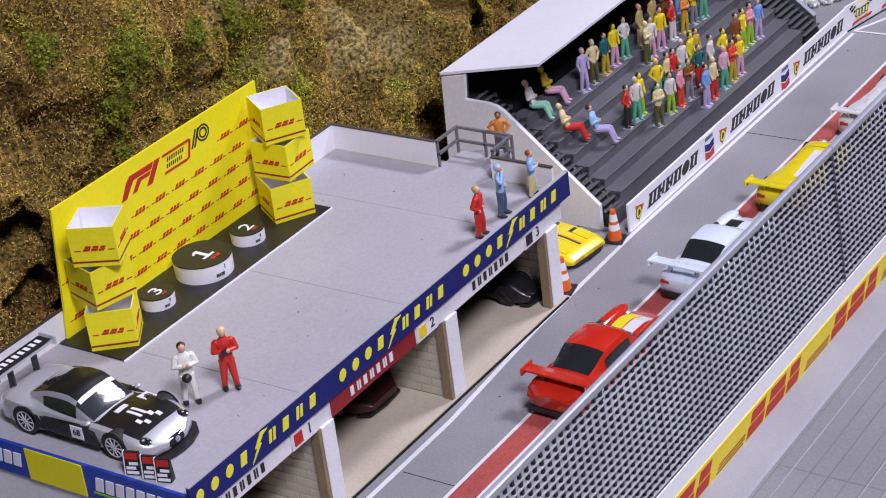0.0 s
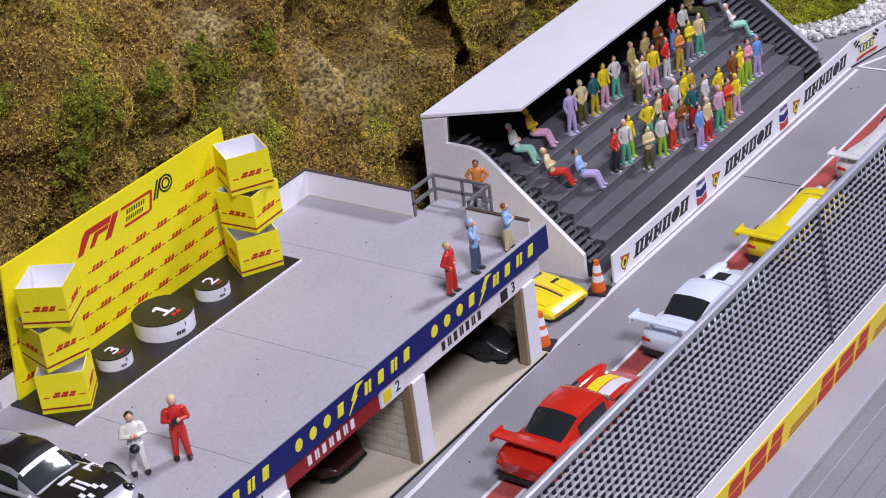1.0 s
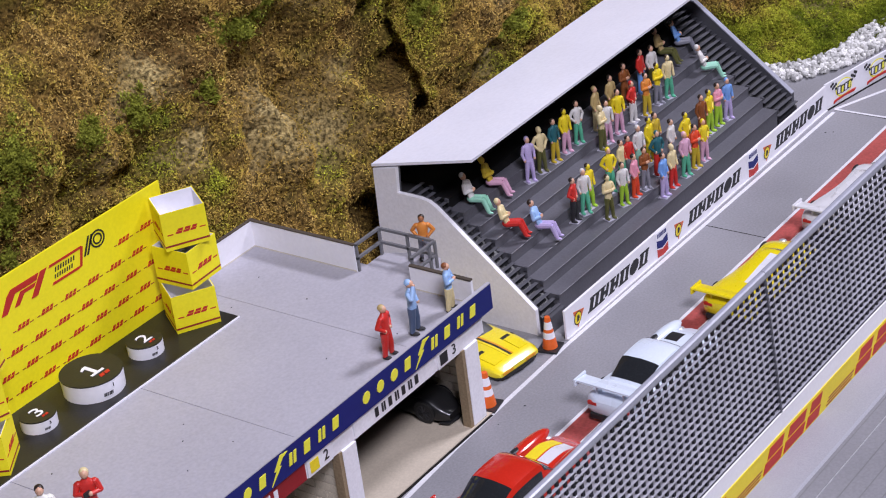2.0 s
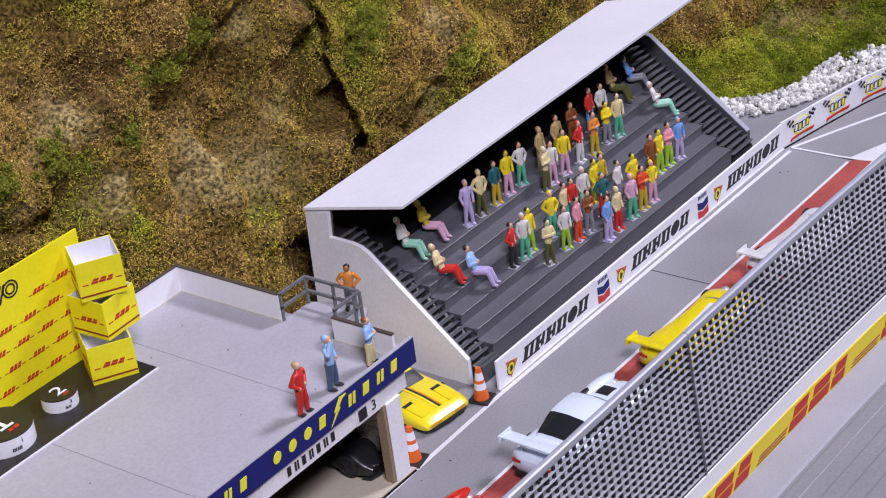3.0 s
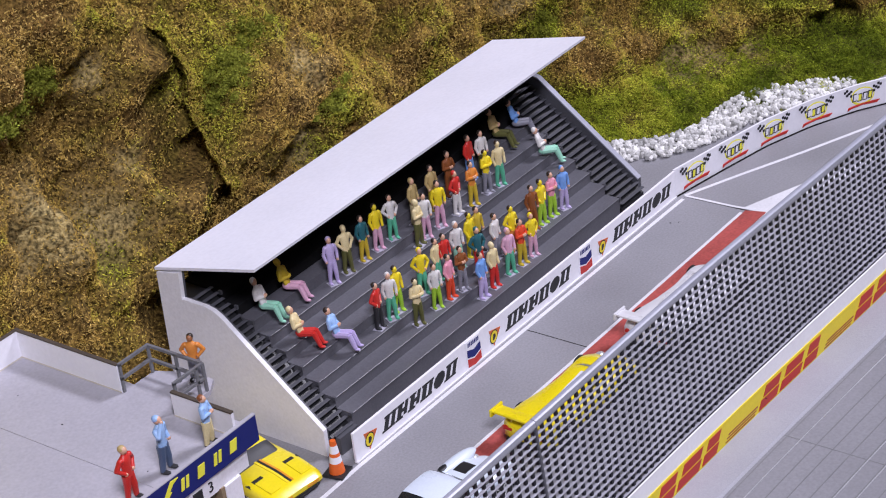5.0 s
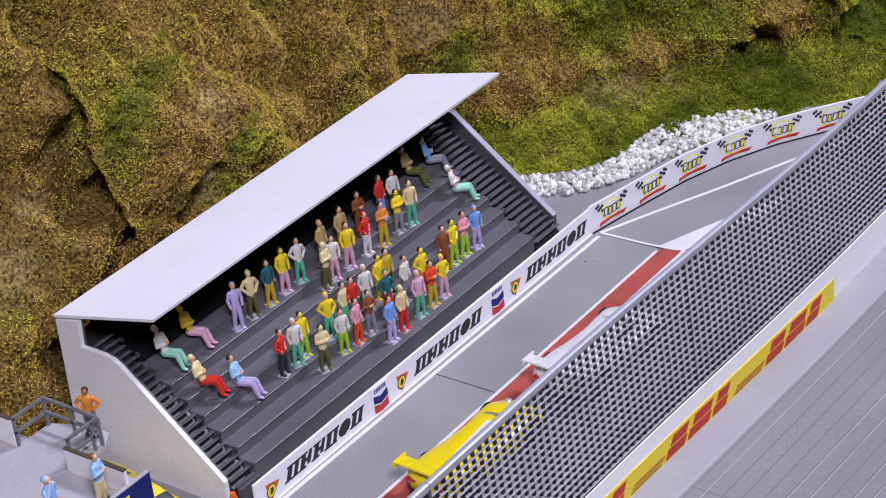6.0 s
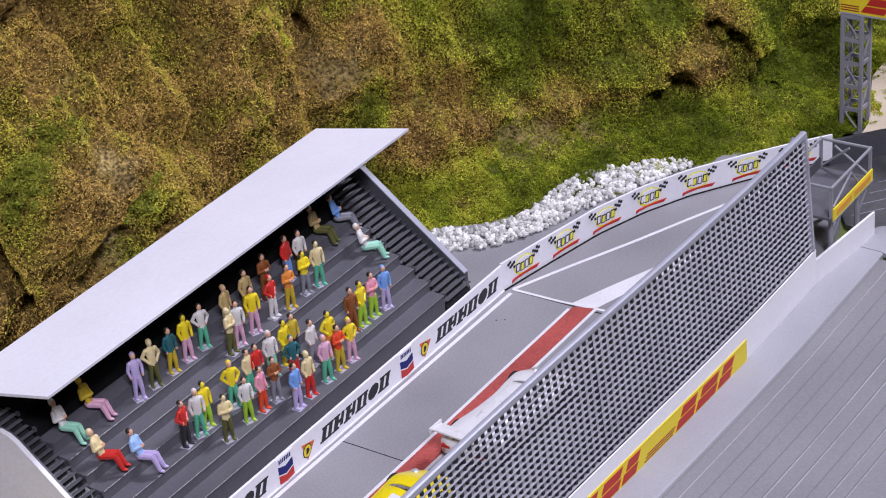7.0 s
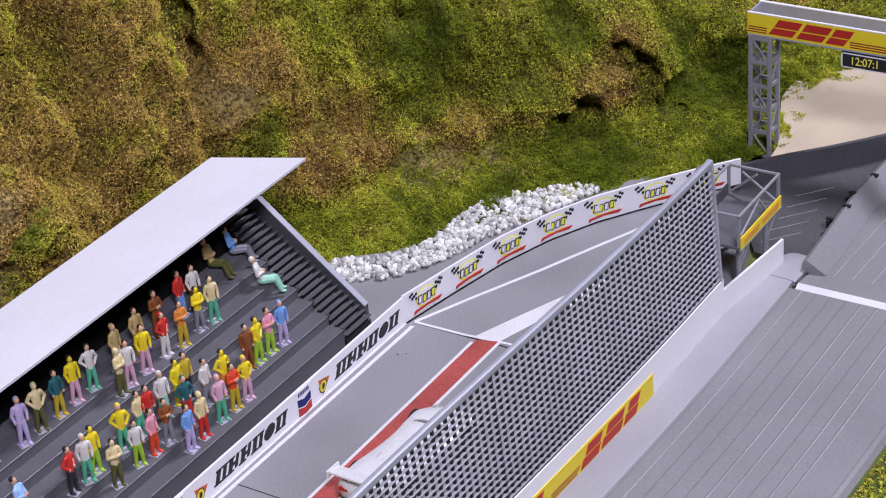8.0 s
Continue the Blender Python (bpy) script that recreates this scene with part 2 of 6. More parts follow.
def boxes(*rows, bevel=0.0):
    bm = bmesh.new()
    for r in rows:
        box(bm, *r, bevel=bevel)
    return bm


def rod(bm, p, q, r, n=6, r2=None, mi=0):
    p, q = Vector(p), Vector(q)
    d = (q - p).normalized()
    a = d.orthogonal().normalized()
    b = d.cross(a)
    rings = []
    for c, rad in ((p, r), (q, r if r2 is None else r2)):
        rings.append([bm.verts.new(c + (a * math.cos(2 * math.pi * (i + 0.5) / n) + b * math.sin(2 * math.pi * (i + 0.5) / n)) * rad) for i in range(n)])
    for i in range(n):
        f = bm.faces.new((rings[0][i], rings[0][(i + 1) % n], rings[1][(i + 1) % n], rings[1][i]))
        f.material_index = mi
    for g in rings:
        bm.faces.new(g).material_index = mi
    return bm


def prism(bm, pts, axis, lo, hi, mi=0):
    """A polygon of (a, b) pushed out along an axis from lo to hi; (a, b) are the two other axes in order."""
    def place(a, b, c):
        return {"x": (c, a, b), "y": (a, c, b), "z": (a, b, c)}[axis]
    lower = [bm.verts.new(place(a, b, lo)) for a, b in pts]
    upper = [bm.verts.new(place(a, b, hi)) for a, b in pts]
    n = len(pts)
    for i in range(n):
        bm.faces.new((lower[i], lower[(i + 1) % n], upper[(i + 1) % n], upper[i])).material_index = mi
    bm.faces.new(lower).material_index = mi
    bm.faces.new(upper).material_index = mi
    return bm


def loft(bm, rings, closed=True, caps=True, mi=0):
    vs = [[bm.verts.new(p) for p in r] for r in rings]
    n = len(rings[0])
    for a, b in zip(vs, vs[1:]):
        for i in range(n if closed else n - 1):
            bm.faces.new((a[i], a[(i + 1) % n], b[(i + 1) % n], b[i])).material_index = mi
    if caps and closed:
        for g in (vs[0], vs[-1]):
            bm.faces.new(g).material_index = mi
    return bm


def blob(bm, c, rx, ry, rz, n=8, m=6, mi=0, turn=None):
    """An ellipsoid; turn: a rotation matrix."""
    c = Vector(c)
    rows = []
    for j in range(1, m):
        th = math.pi * j / m
        rows.append([Vector((rx * math.sin(th) * math.cos(2 * math.pi * i / n), ry * math.sin(th) * math.sin(2 * math.pi * i / n), rz * math.cos(th))) for i in range(n)])
    top, bot = Vector((0, 0, rz)), Vector((0, 0, -rz))
    tr = (lambda v: c + (turn @ v)) if turn else (lambda v: c + v)
    vr = [[bm.verts.new(tr(p)) for p in r] for r in rows]
    vt, vb = bm.verts.new(tr(top)), bm.verts.new(tr(bot))
    for a, b in zip(vr, vr[1:]):
        for i in range(n):
            bm.faces.new((a[i], a[(i + 1) % n], b[(i + 1) % n], b[i])).material_index = mi
    for i in range(n):
        bm.faces.new((vt, vr[0][i], vr[0][(i + 1) % n])).material_index = mi
        bm.faces.new((vb, vr[-1][(i + 1) % n], vr[-1][i])).material_index = mi
    return bm


def slants(bm, spans, z0, z1, y, lean=0.3, t=0.25, axis="y", mi=0):
    """Plain slanted bars, one per span (x0, x1), on a face at y, between two heights."""
    d = (z1 - z0) * lean
    for a, b in spans:
        pts = [(a, z0), (b, z0), (b + d, z1), (a + d, z1)]
        prism(bm, pts, axis, y - t, y, mi)
    return bm


def marks(bm, spans, z0, z1, y, lean, t, kinds):
    """Plain slanted blocks standing in for print: o a round blot, i two bars, b and h two bars with slab ends, = two stacked slabs, else one bar."""
    for (a, b), kind in zip(spans, kinds):
        w, h = b - a, z1 - z0

        def slab(u0, u1, v0, v1):
            p = [(a + u * w + v * h * lean, z0 + v * h) for u, v in ((u0, v0), (u1, v0), (u1, v1), (u0, v1))]
            prism(bm, p, "y", y - t, y)
        if kind == "o":
            p = []
            for n in range(10):
                u, v = 0.5 + 0.5 * math.cos(math.pi * n / 5), 0.5 + 0.5 * math.sin(math.pi * n / 5)
                p.append((a + u * w + v * h * lean, z0 + v * h))
            prism(bm, p, "y", y - t, y)
        elif kind == "=":
            slab(0, 1, 0, 0.45)
            slab(0.08, 0.92, 0.54, 1)
        elif kind == "i":
            slab(0.04, 0.40, 0, 1)
            slab(0.62, 0.94, 0, 1)
        elif kind == "b":
            slab(0.06, 0.42, 0.13, 0.87)
            slab(0.64, 0.94, 0.13, 0.87)
            slab(-0.04, 1.0, 0, 0.13)
            slab(-0.04, 1.0, 0.87, 1)
        elif kind == "h":
            slab(0.08, 0.44, 0.13, 0.87)
            slab(0.66, 0.92, 0.13, 1)
            slab(-0.04, 0.6, 0, 0.13)
            slab(-0.04, 0.54, 0.87, 1)
            slab(0.44, 0.66, 0.38, 0.6)
        else:
            slab(0.05, 0.85, 0, 1)
    return bm


def even(x0, x1, n, fill=0.72):
    w = (x1 - x0) / n
    return [(x0 + i * w, x0 + i * w + w * fill) for i in range(n)]


def text(name, body, size, material, parent, m):
    """Upright built-in letters as flat mesh, lying at the local pose m (metres)."""
    cu = bpy.data.curves.new(name, "FONT")
    cu.body, cu.size, cu.align_x, cu.align_y, cu.extrude = body, size * MM, "CENTER", "CENTER", 0.00012
    tmp = bpy.data.objects.new(name, cu)
    scene.collection.objects.link(tmp)
    me = bpy.data.meshes.new_from_object(tmp.evaluated_get(bpy.context.evaluated_depsgraph_get()))
    bpy.data.objects.remove(tmp)
    me.materials.clear()
    me.materials.append(material)
    ob = new(name, me)
    ob.parent = parent
    ob.matrix_basis = m
    return ob

# ---- ground, lanes and track ----
def bow(x):
    """The track, its wall and its fence bow towards the garages."""
    f = max(0.0, min(1.0, (300 - x) / 260))
    return 6.5 * f * f * (3 - 2 * f)


def bent(bm, lean=0.0):
    """Long straight pieces laid along the bow; lean tips what stands above the wall."""
    xs = [v.co.x for v in bm.verts]
    if max(xs) - min(xs) > 20:
        for x in range(40, 301, 20):
            if min(xs) < x < max(xs):
                bmesh.ops.bisect_plane(bm, geom=bm.verts[:] + bm.edges[:] + bm.faces[:], plane_co=(x, 0, 0), plane_no=(1, 0, 0))
    for v in bm.verts:
        v.co.y += bow(v.co.x) + lean * max(0.0, v.co.z - 15) / 62
    return bm


part("ground", boxes((-930, 930, -520, 420, -14, -9)), GRASS_BASE, kind="structure", label="mottled green turf of the model landscape's base")
part("pavement", prism(bmesh.new(), [(-900, -121), (60, -121), (200, -124.5), (300, -127.8), (345, -128.5), (400, -118), (442, -92), (456, -74), (440, -20), (405, 14), (352, 30), (318, 44), (297, 72), (262, 125), (-900, 145)], "z", -8.9, 0), GREY_LANE, kind="structure", label="smooth grey painted pit lane and apron")
part("lane_joint", boxes((121, 121.5, -128, -3, 0, 0.06), (264.6, 265.4, -60, -3, 0, 0.06), (-214.6, -214.2, -128, -12, 0, 0.06)), DARK_EDGE_AND_SHADE, kind="structure", label="thin dark joint across the lane")
bm = bmesh.new()
prism(bm, [(-900, -12.5), (-175, -10.5), (-95, -5.2), (-2, -2.9), (262, -5.0), (262, -3.0), (-2, -0.9), (-95, -2.9), (-175, -8.3), (-900, -10)], "z", 0, 0.12)
part("lane_line", bm, LINE_WHITE, kind="structure", label="white line painted beside the garages and boards")
part("garage_line", prism(bmesh.new(), [(-900, -5.4), (-66, -4.4), (-66, -3.2), (-900, -4.0)], "z", 0, 0.3), DARK_EDGE_AND_SHADE, kind="structure", label="dark joint in front of the garage floor")
part("kerb_line", prism(bmesh.new(), [(-900, -39.2), (262, -38.6), (262, -36.7), (-900, -37.2)], "z", 0, 0.12), LINE_WHITE, kind="structure", label="white edge line of the kerb strip")
part("kerb", prism(bmesh.new(), [(-900, -49.5), (267, -48.6), (264, -38.7), (-900, -39.3)], "z", 0, 0.5), KERB_RED, kind="structure", label="worn red painted kerb strip along the lane")
part("kerb_line", prism(bmesh.new(), [(-900, -51.3), (267, -50.3), (267, -48.7), (-900, -49.6)], "z", 0, 0.12), LINE_WHITE, kind="structure", label="white edge line of the kerb strip")


def ribbon(pts, w, z0, z1):
    bm = bmesh.new()
    left, right = [], []
    for i, p in enumerate(pts):
        a, b = Vector(pts[max(i - 1, 0)]), Vector(pts[min(i + 1, len(pts) - 1)])
        n = (b - a).normalized().orthogonal() * w / 2
        left.append((p[0] + n.x, p[1] + n.y))
        right.append((p[0] - n.x, p[1] - n.y))
    prism(bm, left + right[::-1], "z", z0, z1)
    return bm


part("lane_line", ribbon([(266, -3), (297, -17), (333, -34.2), (365, -48.3), (394, -61.5), (420, -76), (440, -90)], 2.0, 0, 0.12), LINE_WHITE, kind="structure", label="white line curving away over the grey lane")
part("lane_line", ribbon([(265.5, -3), (265.8, -30), (268, -57)], 1.6, 0.1, 0.25), LINE_WHITE, kind="structure", label="white line painted across the lane")
part("lane_wedge", prism(bmesh.new(), [(266.5, -36), (290, -45.5), (317, -57), (345, -71), (318, -68), (296, -58.5), (268.6, -49.5)], "z", 0, 0.1), LINE_WHITE, kind="structure", label="white painted wedge where the lane meets the bend")

# main track with its border strip and slots
part("road", bent(boxes((-900, 378.5, -232, -148.2, -8.9, -6))), TRACK, kind="structure", label="grey plastic slot-car track straight")
part("track_edge", bent(prism(bmesh.new(), [(-232, -8.9), (-236.5, -8.9), (-234.6, -6.2), (-232.8, -5.5), (-232, -5.8)], "x", -900, 600)), TRACK, kind="structure", label="rounded grey outer edge of the track")
part("track_border", bent(prism(bmesh.new(), [(-148.2, -8.9), (-148.2, -5.9), (-147, -5.2), (-131.6, -4.7), (-131.6, -8.9)], "x", -900, 384)), BORDER, kind="structure", label="pale grey granular border strip beside the track")
for y in (-155.8, -186.6, -194.6, -209.8, -216.5):
    part("slot_rail", bent(boxes((-900, 378.5, y - 0.3, y + 0.2, -6, -5.86))), SLOT, kind="structure", label="thin metal rail let into the track")
for y in (-149.8, -163.2, -170.7, -178.6, -202.0, -186.0, -194.0, -209.2, -215.9):
    part("slot_groove", bent(boxes((-900, 378.5, y - 0.18, y + 0.3, -6, -5.95))), SLOT_DARK, kind="structure", label="dark groove pressed into the track")
for x in (-640, -395, -143, 108):
    part("track_joint", bent(boxes((x, x + 0.4, -232, -148.2, -6, -5.94))), SLOT_DARK, kind="structure", label="dark joint between two track lengths")
part("start_line", prism(bmesh.new(), [(378.5, -152), (378.5, -236), (384, -236), (384.5, -151)], "z", -8.9, -5.75), LINE_WHITE, kind="structure", label="white start line across the track")
part("road", prism(bmesh.new(), [(384.5, -236), (900, -300), (900, -160), (510, -151.5), (398, -152.5), (384.5, -151)], "z", -8.9, -6), TRACK, kind="structure", label="grey plastic track beyond the start line")
for k, y in enumerate((-164.6, -174, -184, -194, -205, -215)):
    part("slot_rail", prism(bmesh.new(), [(398, y), (398, y + 0.45), (760, y - 12), (760, y - 12.5)], "z", -6, -5.86), SLOT, kind="structure", label="thin metal rail let into the track")
# dark return track and its barrier
part("return_road", prism(bmesh.new(), [(384.5, -150), (396, -149), (531, -149), (518, -137), (500, -121), (484, -105), (467, -89), (456, -78), (440, -95), (404, -119), (402, -131), (384.5, -131)], "z", -8.9, -6.2), DARK_TRACK, kind="structure", label="dark glossy plastic track dipping away")
for k in range(5):
    x, y = 414 + 13 * k, -118 + 0.8 * k
    part("slot_rail", prism(bmesh.new(), [(x, y), (x + 0.4, y), (x + 17.4, y - 14.5), (x + 17, y - 14.5)], "z", -6.2, -6.08), MESH_GREY, kind="structure", label="thin metal rail let into the dark track")
bm = bmesh.new()
loft(bm, [[Vector((x, y + dy, z)) for dy, z in ((2.5, -6.5), (1.5, -1.0 + e), (-0.5, 0.2 + e), (-5, -2.5 + e), (-11, -5.7), (-11, -6.5))] for x, y, e in ((396, -150, 0.4), (430, -149, 1.5), (470, -147, 1.8), (520, -149, 1.8), (700, -152, 1.8), (900, -155, 1.8))])
part("track_barrier", bm, TRACK, kind="structure", smooth=True, label="smooth grey raised edge between the two tracks")
bm = bmesh.new()
loft(bm, [[Vector((x, y0, -8)), Vector((x, y1, -8)), Vector((x, y1, z - 0.8)), Vector((x, y1 + 3, z)), Vector((x, y0 - 3, z + 0.3)), Vector((x, y0, z - 0.6))] for x, y0, y1, z in ((384.2, -131.6, -149.5, -4.9), (396, -132, -150.2, -4.6), (404, -133, -150.4, -4.9), (410, -135, -149.6, -5.8), (413, -138, -147, -7.2))])
part("border_end", bm, BORDER, kind="structure", smooth=True, label="grey rounded end of the track border")
for x, y in ((436, -146.5), (466, -146.8), (452, -149.5), (489, -150)):
    part("track_clip", boxes((x, x + 4.5, y, y + 2.2, -3, 1.4), (x + 1, x + 3, y - 1, y + 3, 1.4, 2.2)), BLACK, kind="structure", label="small black clip on the track edge")
wallpts = [(438, -62), (454, -76), (466, -89), (483, -105), (499, -121), (517, -137), (531, -147.5)]
bm = bmesh.new()
loft(bm, [[Vector((x, y, -6.5)), Vector((x + 1.2, y + 2.2, -6.5)), Vector((x + 1.2, y + 2.2, h)), Vector((x, y, h))] for (x, y), h in zip(wallpts, (8, 8, 8, 8.5, 8.5, 8.5, 8))])
part("wall_return", bm, DARK_WALL, kind="structure", label="dark grey plastic wall curving round the return track")
part("gravel_trap", prism(bmesh.new(), [(472, -92), (505, -88), (530, -78), (560, -66), (640, -60), (900, -80), (900, -150), (540, -147.5), (519, -136), (501, -119), (485, -103)], "z", -8.9, 0.4), SAND, kind="structure", label="pale sandy gravel behind the dark wall")

# ---- hill ----
# foot x, y; outward x, y; shelf width, height; rise run, height
HILL_FOOT = [(-900, 142, 0, 1, 2, 6, 45, 280), (-330, 137, 0, 1, 2, 6, 40, 270), (-110, 132, 0, 1, 2, 8, 30, 250), (60, 119, 0, 1, 3, 10, 26, 240), (170, 118, 0.05, 1, 3, 10, 34, 230),
             (262, 112, 0.2, 0.98, 6, 14, 60, 220), (284, 66, 0.55, 0.83, 40, 16, 70, 190), (322, 28, 0.58, 0.81, 62, 20, 80, 180), (372, 2, 0.6, 0.8, 44, 22, 130, 190), (416, -30, 0.6, 0.8, 40, 22, 170, 190)]
HILL_FOOT += [(458, -68, 0.65, 0.76, 56, 20, 190, 180), (492, -80, 0.7, 0.7, 66, 18, 200, 170), (515, -92, 0.75, 0.65, 66, 16, 210, 165), (556, -81, 0.8, 0.6, 70, 14, 220, 160), (592, -87, 0.85, 0.5, 74, 13, 230, 150), (640, -125, 0.95, 0.3, 80, 12, 240, 150), (900, -260, 1, 0.1, 80, 12, 240, 150)]


# what grows where on the slope: place and breadth
BARE = [(-29, 132, 95, 17), (-82, 136, 110, 10), (-132, 138, 123, 8), (17, 137, 80, 8), (18, 146, 145, 8), (-98, 137, 146, 12), (10, 144, 78, 14), (27, 138, 102, 6), (118, 123, 71, 8), (-77, 133, 111, 8),
        (102, 124, 63, 7), (122, 114, 111, 9), (292, 114, 84, 11), (377, 68, 19, 9), (390, 55, 17, 7), (407, 42, 15, 7)]
GREEN = [(-48, 133, 153, 9), (-9, 145, 157, 11), (77, 117, 129, 14), (68, 117, 107, 12), (136, 115, 85, 12), (-72, 142, 192, 10), (-93, 137, 128, 8), (-75, 127, 89, 8), (125, 122, 64, 10), (-197, 135, 143, 12), (-181, 131, 152, 10),
         (-95, 139, 108, 9), (-204, 172, 164, 10), (2, 134, 62, 11), (410, 73, 69, 34), (462, 22, 66, 19), (349, 99, 96, 27), (310, 112, 61, 13), (435, 36, 51, 25), (535, -18, 39, 23), (444, -11, 11, 22), (304, 101, 14, 18)]
TAN = [(452, 0, 43, 16), (488, -6, 56, 14), (242, 128, 109, 17), (289, 130, 106, 10), (352, 93, 45, 18), (318, 92, 36, 12), (394, 49, 26, 12), (357, 76, 34, 12), (-37, 139, 96, 13), (32, 135, 122, 10), (-40, 140, 165, 22), (-10, 142, 185, 20), (-75, 136, 160, 16), (209, 124, 72, 15)]
HOLLOW = [(-251, 143, 94, 10), (-251, 143, 70, 8), (11, 118, 32, 8), (48, 131, 150, 9), (48, 130, 139, 8), (46, 128, 131, 9), (45, 125, 119, 10), (45, 124, 106, 9), (46, 118, 93, 10), (50, 118, 79, 9), (56, 119, 64, 9), (90, 125, 39, 8),
          (278, 128, 132, 8), (279, 131, 120, 7), (281, 133, 106, 8), (272, 126, 96, 7), (262, 118, 86, 7), (478, -20, 36, 10), (497, -24, 17, 9), (476, -16, 46, 9), (446, 0, 26, 8)]


def hill_point(s, t):
    """A place on the hill: s along its foot, t from 0 at the foot to 1 at its crest."""
    i = min(int(s), len(HILL_FOOT) - 2)
    f = s - i
    f = f * f * (3 - 2 * f)
    a = [p + (q - p) * f for p, q in zip(HILL_FOOT[i], HILL_FOOT[i + 1])]
    if t < 0.3:
        u = t / 0.3
        w, h = a[4] * u, a[5] * (u ** 1.6)
    else:
        u = (t - 0.3) / 0.7
        w, h = a[4] + a[6] * u, a[5] + a[7] * (u ** 0.8)
    p = Vector((a[0] + a[2] * w, a[1] + a[3] * w, h - 2 + 2 * min(1, t * 8)))
    q = p * 0.011
    bulge = noise.fractal(q, 0.75, 2.1, 6) * 19 * min(1, t * 3 + 0.1)
    gully = noise.noise(Vector((p.x * 0.022, 3.3, p.z * 0.006))) * 22 * max(0, min(1, (t - 0.3) * 4))
    gully += noise.noise(Vector((p.x * 0.052 + p.z * 0.008, 9.1, p.z * 0.011))) * 9 * max(0, min(1, (t - 0.3) * 5))
    relief = bulge + gully
    if relief < 0:
        relief *= 1.7
    n = Vector((a[2], a[3], -0.25)) * -relief
    fine = noise.fractal(p * 0.05, 0.8, 2.2, 4) * 3.8 * min(1, t * 4 + 0.2)
    lump = noise.fractal(p * 0.028 + Vector((7, 1, 4)), 0.8, 2.1, 3) * 8.5 * max(0, min(1, t * 3 - 0.5))
    tuft = (abs(noise.noise(p * 0.06 + Vector((2, 8, 5)))) ** 0.7 * 5.0 + noise.fractal(p * 0.14, 0.9, 2.1, 2) * 1.5) * max(0, min(1, t * 4 - 0.3))
    lip = 7.0 * math.exp(-((t - 0.345) / 0.032) ** 2) * max(0, min(1, (a[0] - 255) / 40))
    p = p + n + Vector((-a[2] * 0.6, -a[3] * 0.6, 0.8)) * fine + Vector((-a[2], -a[3], 0.1)) * (lump + tuft) + Vector((-a[2], -a[3], -0.25)) * lip
    sink = 0.0
    for x, y, z, b in HOLLOW:
        if abs(p.x - x) < 2.2 * b and abs(p.z - z) < 3 * b:
            d = ((p.x - x) ** 2 + 0.25 * (p.y - y) ** 2 + 0.5 * (p.z - z) ** 2) / (b * b)
            sink = max(sink, b * 4.2 * math.exp(-d ** 1.5))
    p = p + Vector((0.80, 0.60, -0.05)) * sink * (0.8 + 0.4 * noise.noise(p * 0.15))
    # clear of the garage roof
    if p.x < -40 and p.z < 95:
        p.y = max(p.y, 130 + 0.3 * (p.y - 130))
    return p


# even steps along the foot
steps = [0.9 + (len(HILL_FOOT) - 2.2) * i / 3000 for i in range(3001)]
run = [0.0]
for s0, s1 in zip(steps, steps[1:]):
    run.append(run[-1] + (hill_point(s1, 0) - hill_point(s0, 0)).xy.length + 0.12)
NS, NT = 620, 150
S_OF = np.interp(np.linspace(0, run[-1], NS + 1), run, steps)
verts = []
for s in S_OF:
    for j in range(NT + 1):
        verts.append(hill_point(float(s), (j / NT) ** 1.15) * MM)
faces = [(i * (NT + 1) + j, (i + 1) * (NT + 1) + j, (i + 1) * (NT + 1) + j + 1, i * (NT + 1) + j + 1) for i in range(NS) for j in range(NT)]
me = bpy.data.meshes.new("hillside")
me.from_pydata(verts, [], faces)
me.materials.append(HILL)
for f in me.polygons:
    f.use_smooth = True
tagged(new("hillside", me), label="steep scrub-covered hillside, brown with patches of green", category="hillside", kind="structure")

# cover: from bare brown scrub at 0.3 to lush green at 0.8
P = np.array([tuple(v) for v in verts]).reshape(NS + 1, NT + 1, 3)
CLUMP = np.array([noise.fractal(v * 105, 0.85, 2.1, 3) for v in verts]).reshape(NS + 1, NT + 1)
WAVER = np.array([noise.fractal(v * 90 + Vector((3, 3, 3)), 0.8, 2.1, 4) for v in verts]).reshape(NS + 1, NT + 1)
COVER = 0.475 + 0.15 * np.array([noise.fractal(v * 17, 0.8, 2.1, 4) for v in verts]).reshape(NS + 1, NT + 1)
COVER += np.interp(P[:, :, 0], (0.12, 0.42), (-0.02, 0.12))
bend_side = np.interp(P[:, :, 0], (0.26, 0.31), (0, 1))
COVER += bend_side * np.interp(P[:, :, 2], (0, 0.06), (0.13, 0))
COVER -= bend_side * np.interp(np.abs(P[:, :, 2] - 0.031), (0.003, 0.011), (0.10, 0))


def patches(rows, power):
    """How far each place lies inside any of the rows' patches, with a wavering rim."""
    best = np.zeros_like(COVER)
    for x, y, z, b in rows:
        d = np.sqrt((P[:, :, 0] - x * MM) ** 2 + 0.3 * (P[:, :, 1] - y * MM) ** 2 + (P[:, :, 2] - z * MM) ** 2) / (b * MM)
        best = np.maximum(best, np.exp(-np.maximum(d + 0.55 * WAVER, 0) ** power))
    return best


COVER += 0.15 * patches(GREEN, 2.5) - 0.13 * patches(TAN, 2.5)
EARTH = np.clip(patches(BARE, 1.6) * 1.1 + np.clip(WAVER - 0.55, 0, 1) * 0.9, 0, 0.92)
COVER += 0.085 * WAVER
HOLE = patches(HOLLOW, 2.0)
for name, grid in (("cover", COVER), ("bare", EARTH)):
    layer = me.attributes.new(name, "FLOAT", "POINT")
    layer.data.foreach_set("value", grid.astype(np.float32).ravel())


